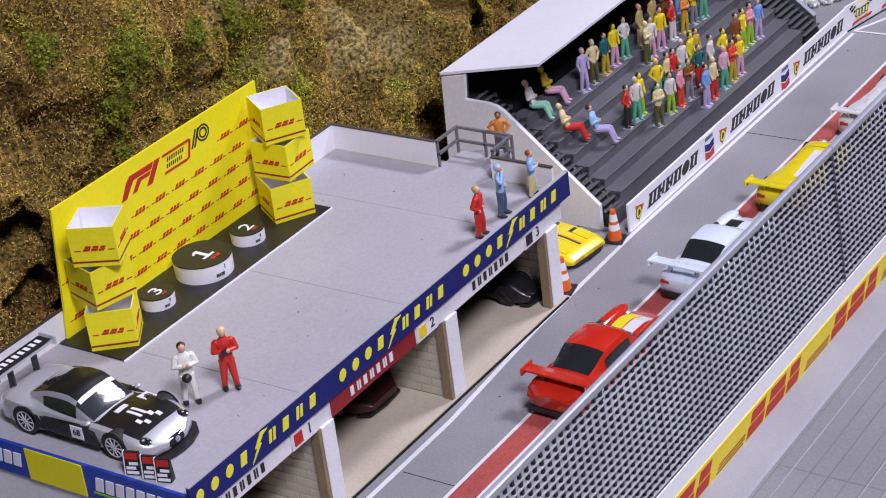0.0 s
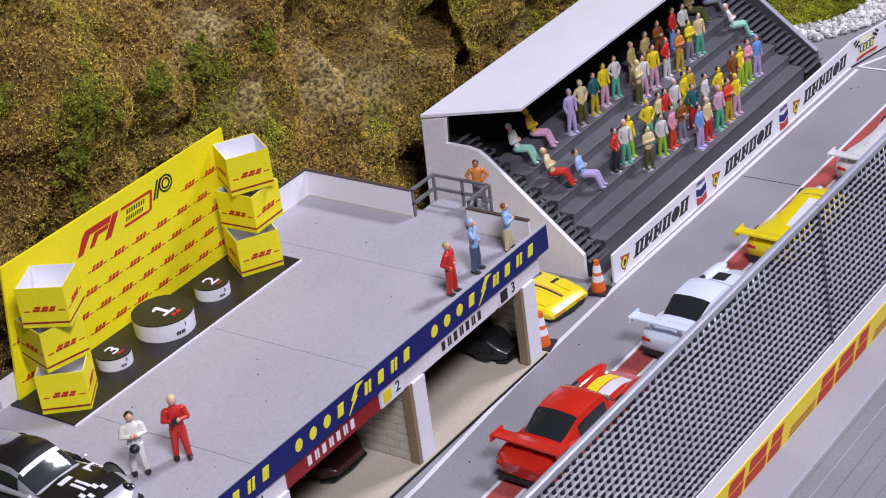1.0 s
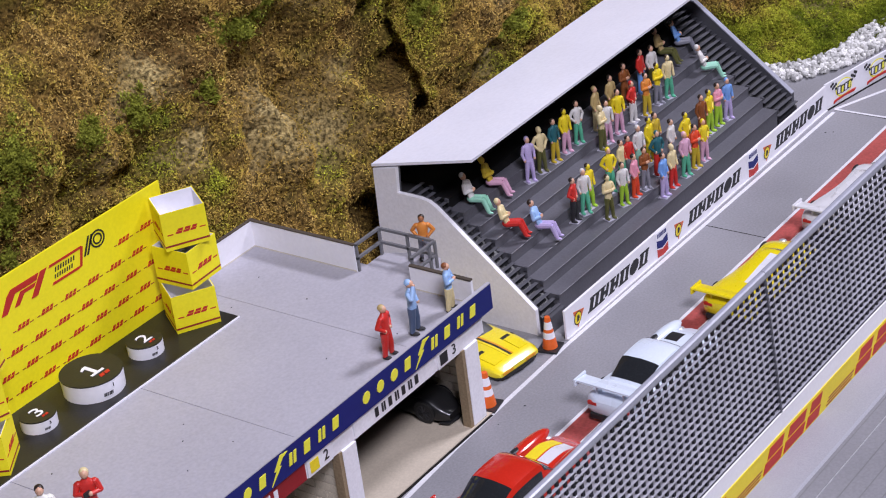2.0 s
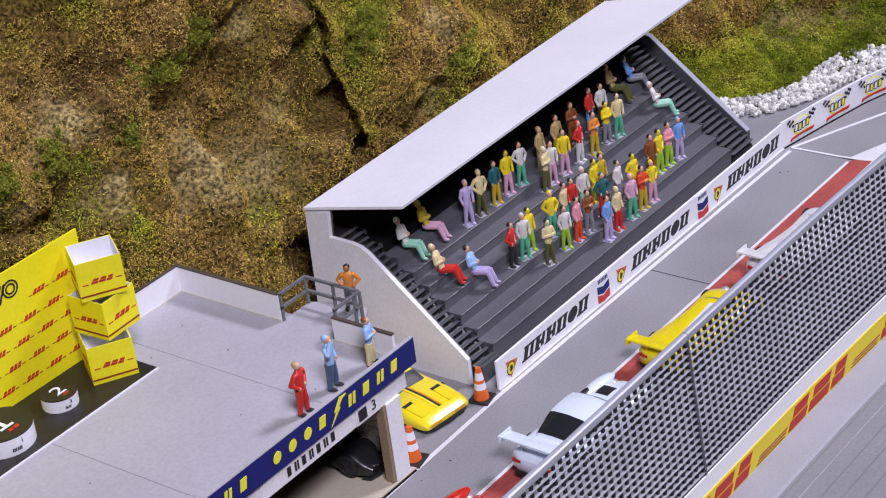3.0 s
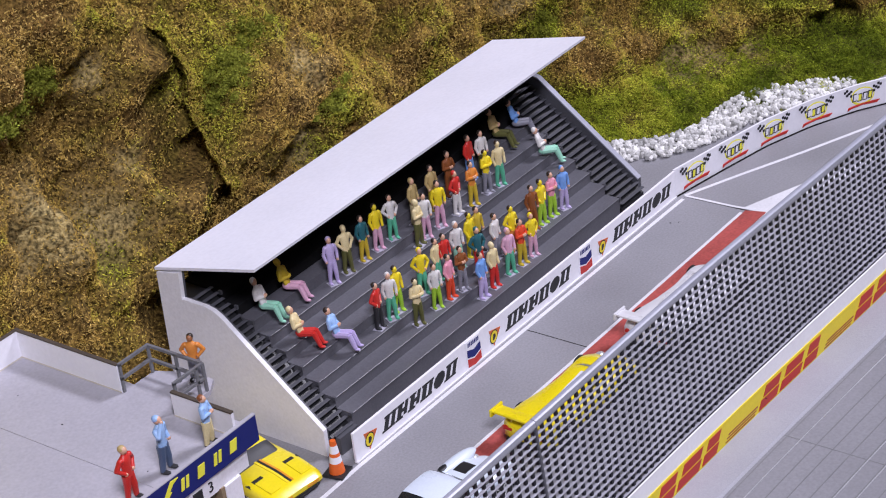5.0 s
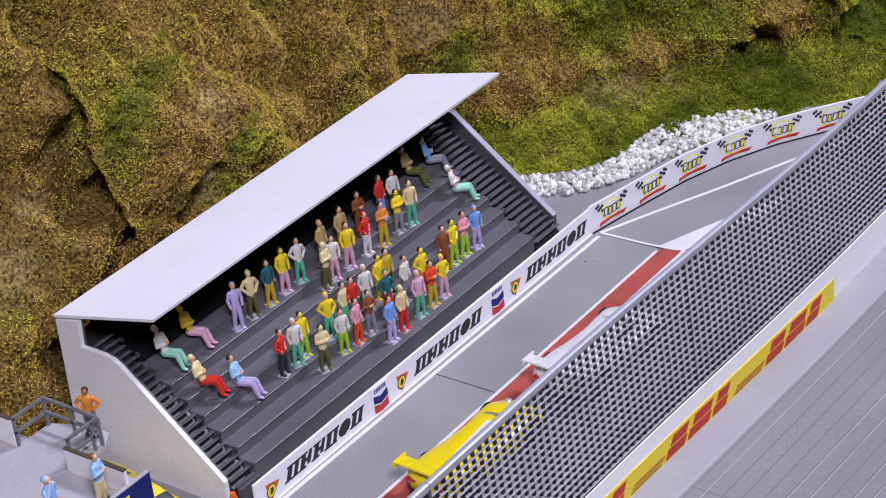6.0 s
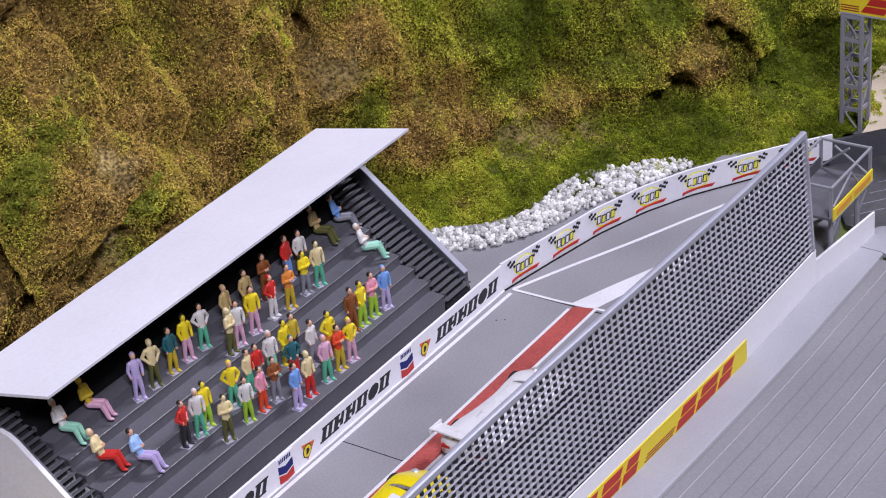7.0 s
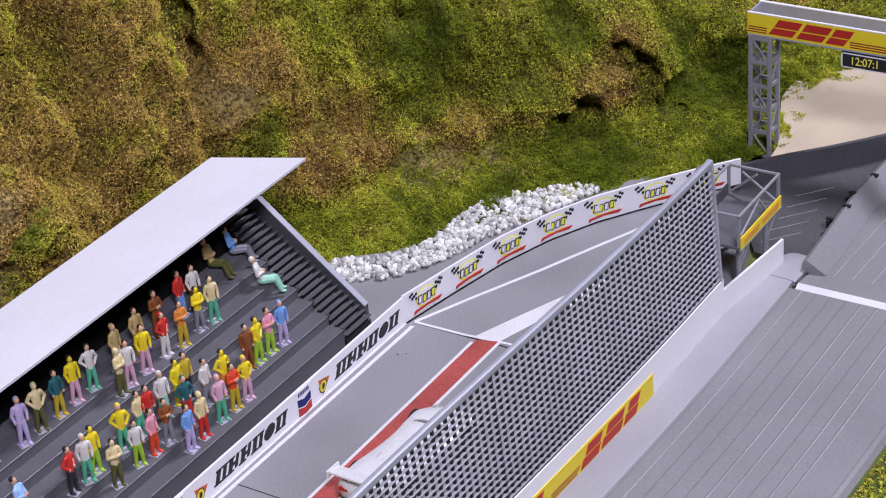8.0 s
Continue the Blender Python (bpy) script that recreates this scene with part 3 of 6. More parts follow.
def strew(count, size_lo, size_hi, lift, name, label, seed, t_hi=0.8, slim=0.4):
    r = np.random.default_rng(seed)
    u = r.uniform(0, NS * 0.97, count)
    v = (r.uniform(0, 1, count) ** 0.9) * NT * t_hi
    i, j = u.astype(int), v.astype(int)
    fu, fv = (u - i)[:, None], (v - j)[:, None]
    c = P[i, j] * (1 - fu) * (1 - fv) + P[i + 1, j] * fu * (1 - fv) + P[i, j + 1] * (1 - fu) * fv + P[i + 1, j + 1] * fu * fv
    # clumps: leaves keep to where a coarse pattern is high, and stand out there
    k = CLUMP[i, j] * 1.5
    keep = (k > r.uniform(-1.35, 0.12, count)) & (r.uniform(0, 1.15, count) > np.maximum(EARTH, 0.9 * HOLE)[i, j])
    c, k, grow = c[keep], k[keep], COVER[i, j][keep]
    n = len(c)
    out = np.array([-0.35, -0.75, 0.55]) * (np.clip(k + 0.15, 0, 1) * lift * r.uniform(0, 1, n) + 0.3)[:, None] * MM
    leaves(c + out, r, size_lo, size_hi, name, label, SCRUB, slim, grow)


def leaves(c, r, size_lo, size_hi, name, label, material, slim=0.55, grow=None):
    """Small diamond leaves turned every way, one at each place of c."""
    n = len(c)
    a = r.normal(size=(n, 3))
    a /= np.linalg.norm(a, axis=1)[:, None]
    b = np.cross(a, r.normal(size=(n, 3)))
    b /= np.linalg.norm(b, axis=1)[:, None]
    s = r.uniform(size_lo, size_hi, n)[:, None] * MM
    q = np.stack([c - a * s, c - b * s * slim, c + a * s, c + b * s * slim], 1).reshape(-1, 3)
    me = bpy.data.meshes.new(name)
    me.vertices.add(4 * n)
    me.vertices.foreach_set("co", q.astype(np.float32).ravel())
    me.loops.add(4 * n)
    me.loops.foreach_set("vertex_index", np.arange(4 * n, dtype=np.int32))
    me.polygons.add(n)
    me.polygons.foreach_set("loop_start", np.arange(0, 4 * n, 4, dtype=np.int32))
    me.update(calc_edges=True)
    me.materials.append(material)
    if grow is not None:
        layer = me.attributes.new("cover", "FLOAT", "POINT")
        layer.data.foreach_set("value", np.repeat(grow, 4).astype(np.float32))
    tagged(new(name, me), label=label, category="scrub", kind="stuff")


strew(880000, 0.4, 0.95, 5.0, "scrub", "fine crumbly brown and green scrub on the hillside", 3, slim=0.36)
strew(330000, 0.5, 1.35, 7.0, "tall_scrub", "fine fibrous tufts standing out of the hillside", 4, slim=0.15)
# bushes: place and breadth of each green clump
r = np.random.default_rng(31)
BUSHES = [(76, 116, 127, 12), (68, 119, 116, 7), (139, 113, 87, 10), (-36, 131, 155, 11), (-52, 133, 152, 7), (-66, 129, 133, 7), (101, 122, 135, 10), (-178, 129, 149, 12), (-103, 137, 135, 9),
          (-135, 132, 141, 8), (-208, 150, 160, 8), (-186, 137, 127, 9), (-182, 142, 104, 6), (312, 111, 59, 12), (294, 116, 35, 9), (-6, 145, 154, 9)]
for x, y, z, b in BUSHES:
    n = int(34 * b * b)
    c = r.normal(size=(n, 3)) * np.array([b * 0.5, b * 0.22, b * 0.5])
    # sprigs: leaves gather round a few dozen twigs
    twig = r.normal(size=(26, 3)) * np.array([b * 0.48, b * 0.22, b * 0.48])
    c = np.where(r.uniform(size=(n, 1)) < 0.75, twig[r.integers(0, 26, n)] + r.normal(size=(n, 3)) * b * 0.10, c)
    leaves((np.array([x - 1.2, y - 3.0, z + 1.5]) + c) * MM, r, 0.35, 0.85, "bush", "bright yellow-green bush on the hillside", BUSH_LEAF)
r = np.random.default_rng(12)
u = r.uniform(0, 1, (26000, 3))
verge = np.stack([-0.10 + 0.62 * u[:, 0], -0.2385 - 0.10 * u[:, 1] ** 1.3, -0.009 + 0.0042 * u[:, 2] * (0.4 + 0.6 * np.abs(np.sin(u[:, 0] * 90) * np.sin(u[:, 1] * 31)))], 1)
leaves(verge, r, 0.6, 1.5, "verge_scrub", "coarse olive scrub along the outer track edge", SCRUB, grow=0.56 + 0.10 * np.sin(u[:, 0] * 60) * np.sin(u[:, 1] * 9))

# turf and white stones at the foot of the hill
bm = bmesh.new()
rs = random.Random(8)
STONE_PATH = [(266, 92), (278, 72), (289, 54), (301, 36), (318, 25), (336, 19), (354, 17), (372, 12), (388, 2), (404, -9), (420, -20)]
STONE_W = [7, 8, 9, 9, 8, 9, 12, 14, 11, 8, 4]
for k in range(1750):
    u = rs.uniform(0, len(STONE_PATH) - 1.001)
    i = int(u)
    (x0, y0), (x1, y1) = STONE_PATH[i], STONE_PATH[i + 1]
    f = u - i
    w = STONE_W[i] + (STONE_W[i + 1] - STONE_W[i]) * f
    off = rs.uniform(-w, w)
    d = Vector((y0 - y1, x1 - x0)).normalized()
    r = rs.uniform(0.9, 1.95)
    hill_up = max(0, off) * 0.22
    c = (x0 + (x1 - x0) * f + d.x * off, y0 + (y1 - y0) * f + d.y * off, r * 0.5 + hill_up + rs.uniform(0, 1.6))
    before = len(bm.verts)
    blob(bm, c, r * rs.uniform(0.8, 1.3), r * rs.uniform(0.7, 1.1), r * rs.uniform(0.55, 0.9), 6, 4, turn=Euler((rs.uniform(0, 3), rs.uniform(0, 3), rs.uniform(0, 3))).to_matrix())
    bm.verts.ensure_lookup_table()
    for v in bm.verts[before:]:
        v.co += Vector((rs.uniform(-1, 1), rs.uniform(-1, 1), rs.uniform(-1, 1))) * r * 0.13
part("white_stones", bm, STONE, kind="stuff", category="stones", label="band of small white stones between lane and grass")

# ---- pit building ----
PB = (-190, 60, 0)
pit = thing("pit_building", *PB, label="white pit garage building with flat grey roof and blue sign board", category="pit building")
for x0, x1 in ((-322, -250.1), (-249.95, -178.1), (-177.95, -106.1), (-105.95, -57)):
    part("roof_panel", boxes((x0, x1, -1.5, 121, 50, 54.8), bevel=0.15), GREY_ROOF, pit, "lavender-grey painted flat roof panel", at=PB)
part("floor", boxes((-322, -62, -3.2, 121, 0.02, 0.7)), CREAM, pit, "cream garage floor", at=PB)
# Near-black back wall and added, unseen roof sheet: garage shade put into colour.
part("back_wall", boxes((-322, -57, 119, 121, 0.7, 50)), DARK_EDGE_AND_SHADE, pit, at=PB)
part("ceiling_shade_sheet", boxes((-320, -68, 0.3, 118.8, 49.4, 49.95)), DARK_EDGE_AND_SHADE, pit, "added dark sheet under the roof that deepens the garage shade", at=PB)
part("fascia", boxes((-322, -62, -1.6, 0.2, 38.8, 50)), WALL_WHITE, pit, "white strip above the garage doors", at=PB)
board = part("sign_board", boxes((-324, -55.6, -3.4, -1.7, 47.6, 59.6), bevel=0.2), NAVY, pit, "navy blue sign board with yellow lettering bars", at=PB)
part("board_edge", boxes((-324, -55.6, -3.45, -1.65, 59.6, 60.0)), GREY_ROOF, pit, "thin grey top edge of the sign board", at=PB)
part("roof_edge", boxes((-322, -57, -1.6, 0.0, 54.8, 56.2)), DARK_EDGE_AND_SHADE, pit, "dark roof edge strip behind the sign board", at=PB)
for x0, x1 in ((-322.5, -246), (-235, -156.5), (-146, -64)):
    bm = bmesh.new()
    w = (x1 - x0) / 9
    for i, kind in enumerate("oool" + "z" + "ilil"):
        a = x0 + i * w
        if kind == "z":
            prism(bm, [(a - 1.4, 48.6), (a + 2.6, 53.6), (a + 1.2, 53.8), (a + 5.4, 58.8), (a + 9.6, 58.4), (a + 6.6, 57.2), (a + 4.0, 54.6), (a + 5.2, 54.4)], "y", -3.7, -3.4)
        else:
            marks(bm, [(a + w * 0.06, a + w * 0.56)], 51.4, 56.4, -3.4, 0.2, 0.3, kind)
    part("board_lettering", bm, LETTER_YELLOW, board, "yellow slanted bars of lettering", at=PB)
POSTS = ((-322, -312), (-250, -240), (-162, -151.5), (-79, -68))
for k, (x0, x1) in enumerate(POSTS):
    part("post", boxes((x0 + 2, x1, -2.6, 2.2, 0.7, 38.8), bevel=0.25), WALL_WHITE, pit, "white garage post with brown shaded side", at=PB)
    part("post_side", boxes((x0, x0 + 1.95, -2.2, 2.0, 0.7, 38.8)), TIMBER, pit, "aged timber-coloured edge of the post", at=PB)
for x0, x1, m, n, numx, nm, l0, l1 in ((-312, -267, WALL_WHITE, 7, -258, "1", -310, -281), (-240, -181.5, MAROON, 7, -172.5, "2", -227.5, -196), (-151.5, -98, WALL_WHITE, 7, -87.5, "3", -138, -107)):
    name_plate = part("name_plate", boxes((x0, x1, -2.3, -1.6, 39.3, 47.3)), m, pit, "dark red name plate" if m is MAROON else "white name plate", at=PB)
    bm = marks(bmesh.new(), even(l0, l1, n, 0.6), 41.4, 45.4, -2.3, 0.0, 0.25, "lilililil")
    part("plate_lettering", bm, WHITE if m is MAROON else BLACK_PRINT, name_plate, "plain bars of lettering", at=PB)
    plate = part("garage_sign", boxes((numx - 8, numx + 7, -2.5, -1.6, 39.2, 47.4)), WALL_WHITE, pit, "white garage sign", at=PB)
    part("emblem", boxes((numx - 6.5, numx - 1.5, -2.8, -2.5, 40.5, 45.5)), {"1": RED_PRINT, "2": YELLOW_PRINT, "3": BLACK_PRINT}[nm], plate, "small coloured emblem", at=PB)
    text("number", nm, 6.5, BLACK_PRINT, plate, Matrix.Translation((Vector((numx + 3.2, -2.62, 43.2)) - Vector(PB)) * MM) @ pose(0, 0, 0, 90, 0, 0))
for x0, x1 in POSTS[1:3]:
    part("partition", boxes((x0 + 1.2, x1 - 5, 2.2, 61.2, 0.7, 49.3)), MORTAR, pit, "brick partition between two garages", at=PB)
    # rear half coloured dark for the shade deep in the garage
    part("shaded_divider", boxes((x0 + 1.2, x1 - 5, 61.2, 118.9, 0.7, 49.3)), DARK_EDGE_AND_SHADE, pit, "rear of the partition, coloured dark for the garage shade", at=PB)
part("end_wall", boxes((-322, -320, 2.2, 119, 0.7, 50)), WALL_WHITE, pit, at=PB)
part("partition", boxes((-68.0, -67.02, 2.3, 61.2, 0.7, 49.3)), MORTAR, pit, "brick lining of the end wall", at=PB)
part("end_wall", boxes((-67, -66, 2.3, 119, 0.7, 50)), WALL_WHITE, pit, at=PB)
# added lining, its dark colour stands for shade deep in the garage
part("shade_lining", boxes((-68, -67.02, 61.3, 118.9, 0.7, 49.3)), DARK_EDGE_AND_SHADE, pit, "added end wall lining, coloured dark for the garage shade", at=PB)
# end board with coloured panels
END = boxes((-323.4, -322, -3, 121, 41, 55.2))
end_board = part("end_board", END, BLUE, pit, "blue end board with a yellow panel", at=PB)
part("end_panel", boxes((-323.8, -323.4, 50, 79, 41.3, 55)), YELLOW, end_board, "plain yellow panel", at=PB)
for y0, y1, n in ((6, 46, 8), (83, 118, 7)):
    bm = bmesh.new()
    for a, b in even(y0, y1, n, 0.74):
        prism(bm, [(a, 45.5), (b, 45.5), (b - 1.2, 51.5), (a - 1.2, 51.5)], "x", -323.8, -323.4)
    part("end_lettering", bm, WHITE, end_board, "white bars of lettering", at=PB)
part("end_rule", boxes((-323.7, -323.4, 6, 46, 43.8, 44.6)), LIME_PRINT, end_board, "thin green rule under the lettering", at=PB)
part("end_panel", boxes((-322.6, -322, -3, 121, 0.02, 41)), WALL_WHITE, pit, "plain white end wall", at=PB)
# parapets
for r, cap in (((-322, -62.6, 121, 122.4, 40, 67.6), (-322, -62.4, 120.9, 122.5, 67.6, 68.1)), ((-64.2, -62.8, 62, 121, 50, 67.6), (-64.4, -62.6, 62, 121.1, 67.6, 68.1)), ((-66.4, -65, -1.5, 30.5, 50, 65.6), (-66.6, -64.8, -1.5, 30.5, 65.6, 66.3))):
    p = part("parapet", boxes(r), WHITE, pit, "white roof parapet", at=PB)
    part("coping", boxes(cap), COPING, p, "dark brown parapet coping", at=PB)
    part("weather_strip", boxes((r[0] - 0.15 if r[0] > -100 else r[0], r[1] if r[0] < -100 else r[0], r[2] if r[0] > -100 else r[2] - 0.15, r[3] if r[0] > -100 else r[2], 54.8, 55.4)), OFFWHITE, p, "grubby joint at the foot of the parapet", at=PB)
for x in (-306, -262, -222, -205, -176, -150, -124):
    part("roof_clip", boxes((x, x + 4, -1.2, 0.5, 56, 57.4), (x + 1, x + 3, -1.2, -0.2, 57.4, 58.2)), BLACK, pit, "tiny black clip on the roof edge", at=PB)
rs = random.Random(4)
bm = bmesh.new()
for k in range(15):
    x, y, r = rs.uniform(-315, -70), rs.uniform(4, 115), rs.uniform(0.2, 0.42)
    blob(bm, (x, y, 54.8), r, r * rs.uniform(0.6, 1.4), 0.25, 6, 4)
part("roof_specks", bm, BLACK, kind="stuff", category="crumbs", label="dark crumbs scattered on the grey roof")
bm = bmesh.new()
for k in range(34):
    x, y, r = rs.uniform(-300, 300), rs.uniform(-120, -6), rs.uniform(0.2, 0.5)
    blob(bm, (x, y, 0.05), r, r * rs.uniform(0.6, 1.4), 0.25, 6, 4)
part("lane_specks", bm, BLACK, kind="stuff", category="crumbs", label="dark crumbs scattered on the lane")

# lookout deck with railing beside the roof
LK = (-55, 46, 50)
deck = thing("roof_deck", *LK, label="small grey roof deck with dark grey railing", category="deck")
part("deck_floor", prism(bmesh.new(), [(-64.1, 30.5), (-45.6, 30.5), (-38.8, 35), (-38.8, 47), (-45.6, 62), (-64.1, 62)], "z", 52.6, 54.7), GREY_ROOF, deck, "grey deck floor", at=LK)
part("deck_support", boxes((-58, -50, 40, 56, 0.02, 52.5)), WALL_WHITE, deck, "white block under the deck", at=LK)
for x, y in ((-63, 61.5), (-46.6, 61.5), (-46.6, 31.2), (-46.6, 46), (-50.5, 31.2), (-63, 31.2)):
    part("rail_post", boxes((x - 0.6, x + 0.6, y - 0.6, y + 0.6, 54.7, 68), bevel=0.1), RAIL_GREY, deck, at=LK)
for z in (60.5, 67.2):
    part("rail", boxes((-63.6, -46, 60.9, 62.1, z, z + 1.2)), RAIL_GREY, deck, at=LK)
    part("rail", boxes((-47.2, -46, 31.8, 60.9, z, z + 1.2)), RAIL_GREY, deck, at=LK)
    part("rail", boxes((-63.6, -47.2, 30.6, 31.8, z, z + 1.2)), RAIL_GREY, deck, at=LK)

# ---- podium ----
part("podium_mat", boxes((-259, -117, 85, 120.6, 54.85, 55.7), bevel=0.2), MAT_BLACK, category="mat", label="glossy black podium mat lying on the roof")
part("mat_border", boxes((-259.4, -116.6, 84.5, 85, 54.85, 55.5)), WHITE, category="mat edge", label="thin white edge of the black podium mat")
BD = (-190, 119.5, 55.7)
backdrop = thing("podium_backdrop", *BD, label="yellow card podium backdrop printed with small red marks", category="backdrop")
part("main_panel", prism(bmesh.new(), [(-255.2, 55.75), (-117, 55.75), (-115.2, 112.4), (-248.6, 112.0)], "y", 119.0, 120.0), YELLOW, backdrop, "yellow card panel", at=BD)
bm, bl = bmesh.new(), bmesh.new()
for row in range(5):
    for col in range(10):
        x = -250 + col * 13.2 + (row % 2) * 6.0
        z = 61.5 + row * 8.6
        if x > -130 or (row == 3 and x < -212) or (row == 4 and x < -150):
            continue
        marks(bm, even(x, x + 6.6, 3, 0.84), z, z + 2.2, 119.0, 0.6, 0.12, "===")
        box(bl, x - 2.0, x - 0.3, 118.9, 119.0, z + 0.3, z + 0.7)
        box(bl, x + 7.2, x + 9.2, 118.9, 119.0, z + 0.3, z + 0.7)
part("printed_marks", bm, RED_PRINT, backdrop, "rows of small slanted red marks", at=BD)
part("printed_dashes", bl, MAROON, backdrop, "thin dark red dashes", at=BD)
bm = bmesh.new()
prism(bm, [(-230, 92), (-226.5, 92), (-220, 99.5), (-207, 99.5), (-205, 102.5), (-222, 102.5), (-225, 100)], "y", 118.8, 119.0)
prism(bm, [(-222, 92.8), (-219, 92.8), (-215, 97), (-209, 97), (-207.6, 98.8), (-217, 98.8)], "y", 118.8, 119.0)
prism(bm, [(-212, 92), (-208, 92), (-200, 102.5), (-204, 102.5)], "y", 118.8, 119.0)
for a in (0, 1):
    prism(bm, [(-199, 92 + 9.3 * a), (-182 + 3 * a, 92 + 9.3 * a), (-181.4 + 3 * a, 93.2 + 9.3 * a), (-198.2, 93.2 + 9.3 * a)], "y", 118.8, 119.0)
prism(bm, [(-181.5, 92.2), (-180, 92.6), (-177.4, 101.8), (-178.8, 102.4)], "y", 118.8, 119.0)
for v in bm.verts:
    v.co.x, v.co.z = -210 + (v.co.x + 230) * 0.9, 96.6 + (v.co.z - 92) * 0.85
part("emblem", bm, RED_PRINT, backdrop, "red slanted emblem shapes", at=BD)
bm = marks(bmesh.new(), even(-196, -183, 8, 0.6), 97.8, 100.0, 119.0, 0.3, 0.14, "llllllll")
marks(bm, even(-197, -185, 8, 0.6), 94.6, 96.6, 119.0, 0.3, 0.14, "llllllll")
for r in (4.6, 2.9):
    ring = [(math.cos(a) * r, math.sin(a) * r) for a in [2 * math.pi * i / 16 for i in range(17)]]
    for (a, b), (c, d) in zip(ring, ring[1:]):
        prism(bm, [(-168 + a, 101 + b), (-168 + c, 101 + d), (-168 + c * (1 - 0.9 / r), 101 + d * (1 - 0.9 / r)), (-168 + a * (1 - 0.9 / r), 101 + b * (1 - 0.9 / r))], "y", 118.86, 119.0)
slants(bm, [(-178, -176.8), (-176, -174.8)], 96, 105, 119.0, 0.5, 0.14)
for v in bm.verts:
    v.co.x, v.co.z = -210 + (v.co.x + 230) * 0.9, 96.6 + (v.co.z - 92) * 0.85
part("emblem", bm, BLACK_PRINT, backdrop, "black emblem bars and ring", at=BD)


def parcel(x, y, z, rz, mark=True):
    ob = thing("parcel_box", x, y, z, rz, "yellow card parcel box, open at the top, white inside", "box", "parcel boxes beside the podium")
    s, h, t = 9.6, 17.3, 0.35
    part("carton", boxes((-s, s, -s, s, 0, h - 11), (-s, -s + t, -s, s, h - 11, h), (s - t, s, -s, s, h - 11, h), (-s + t, s - t, -s, -s + t, h - 11, h), (-s + t, s - t, s - t, s, h - 11, h)), YELLOW, ob, "yellow card carton")
    q = s - t - 0.02
    part("lining", boxes((-q, q, -q, q, h - 11, h - 10.8), (-q, -q + 0.2, -q, q, h - 10.8, h - 0.1), (q - 0.2, q, -q, q, h - 10.8, h - 0.1), (-q + 0.2, q - 0.2, -q, -q + 0.2, h - 10.8, h - 0.1), (-q + 0.2, q - 0.2, q - 0.2, q, h - 10.8, h - 0.1)), WHITE, ob, "plain white inside")
    bm, bs = bmesh.new(), bmesh.new()
    for k in range(4):
        m = Matrix.Rotation(radians(90 * k), 4, "Z")
        tmp = bmesh.new()
        marks(tmp, [(-4.6, -1.8), (-1.4, 1.4), (1.8, 4.2)], 7.0, 9.2, -s, 0.6, 0.12, "===")
        box(tmp, -8, -5.4, -s - 0.1, -s, 6.9, 7.4)
        box(tmp, 6, 8.6, -s - 0.1, -s, 7.2, 7.7)
        for v in tmp.verts:
            v.co = m @ v.co
        me = bpy.data.meshes.new("tmp")
        tmp.to_mesh(me)
        bm.from_mesh(me)
        tmp.free()
        tmp = box(bmesh.new(), -s + 0.1, s - 0.1, -s - 0.1, -s, 1.7, 2.5)
        for v in tmp.verts:
            v.co = m @ v.co
        tmp.to_mesh(me)
        bs.from_mesh(me)
        tmp.free()
        bpy.data.meshes.remove(me)
    part("printed_mark", bm, RED_PRINT, ob, "slanted red marks")
    part("stripe", bs, MAROON, ob, "thin dark red stripe")
    return ob


for x, y, k, rz in ((-245.7, 100.0, 0, -54), (-243.2, 105.0, 1, -15), (-241.2, 103.0, 2, -62.5), (-127.0, 101.8, 0, -32), (-121.8, 104.3, 1, 3), (-120.5, 105.2, 2, -32.5)):
    parcel(x, y, 55.75 + 17.6 * k, rz)


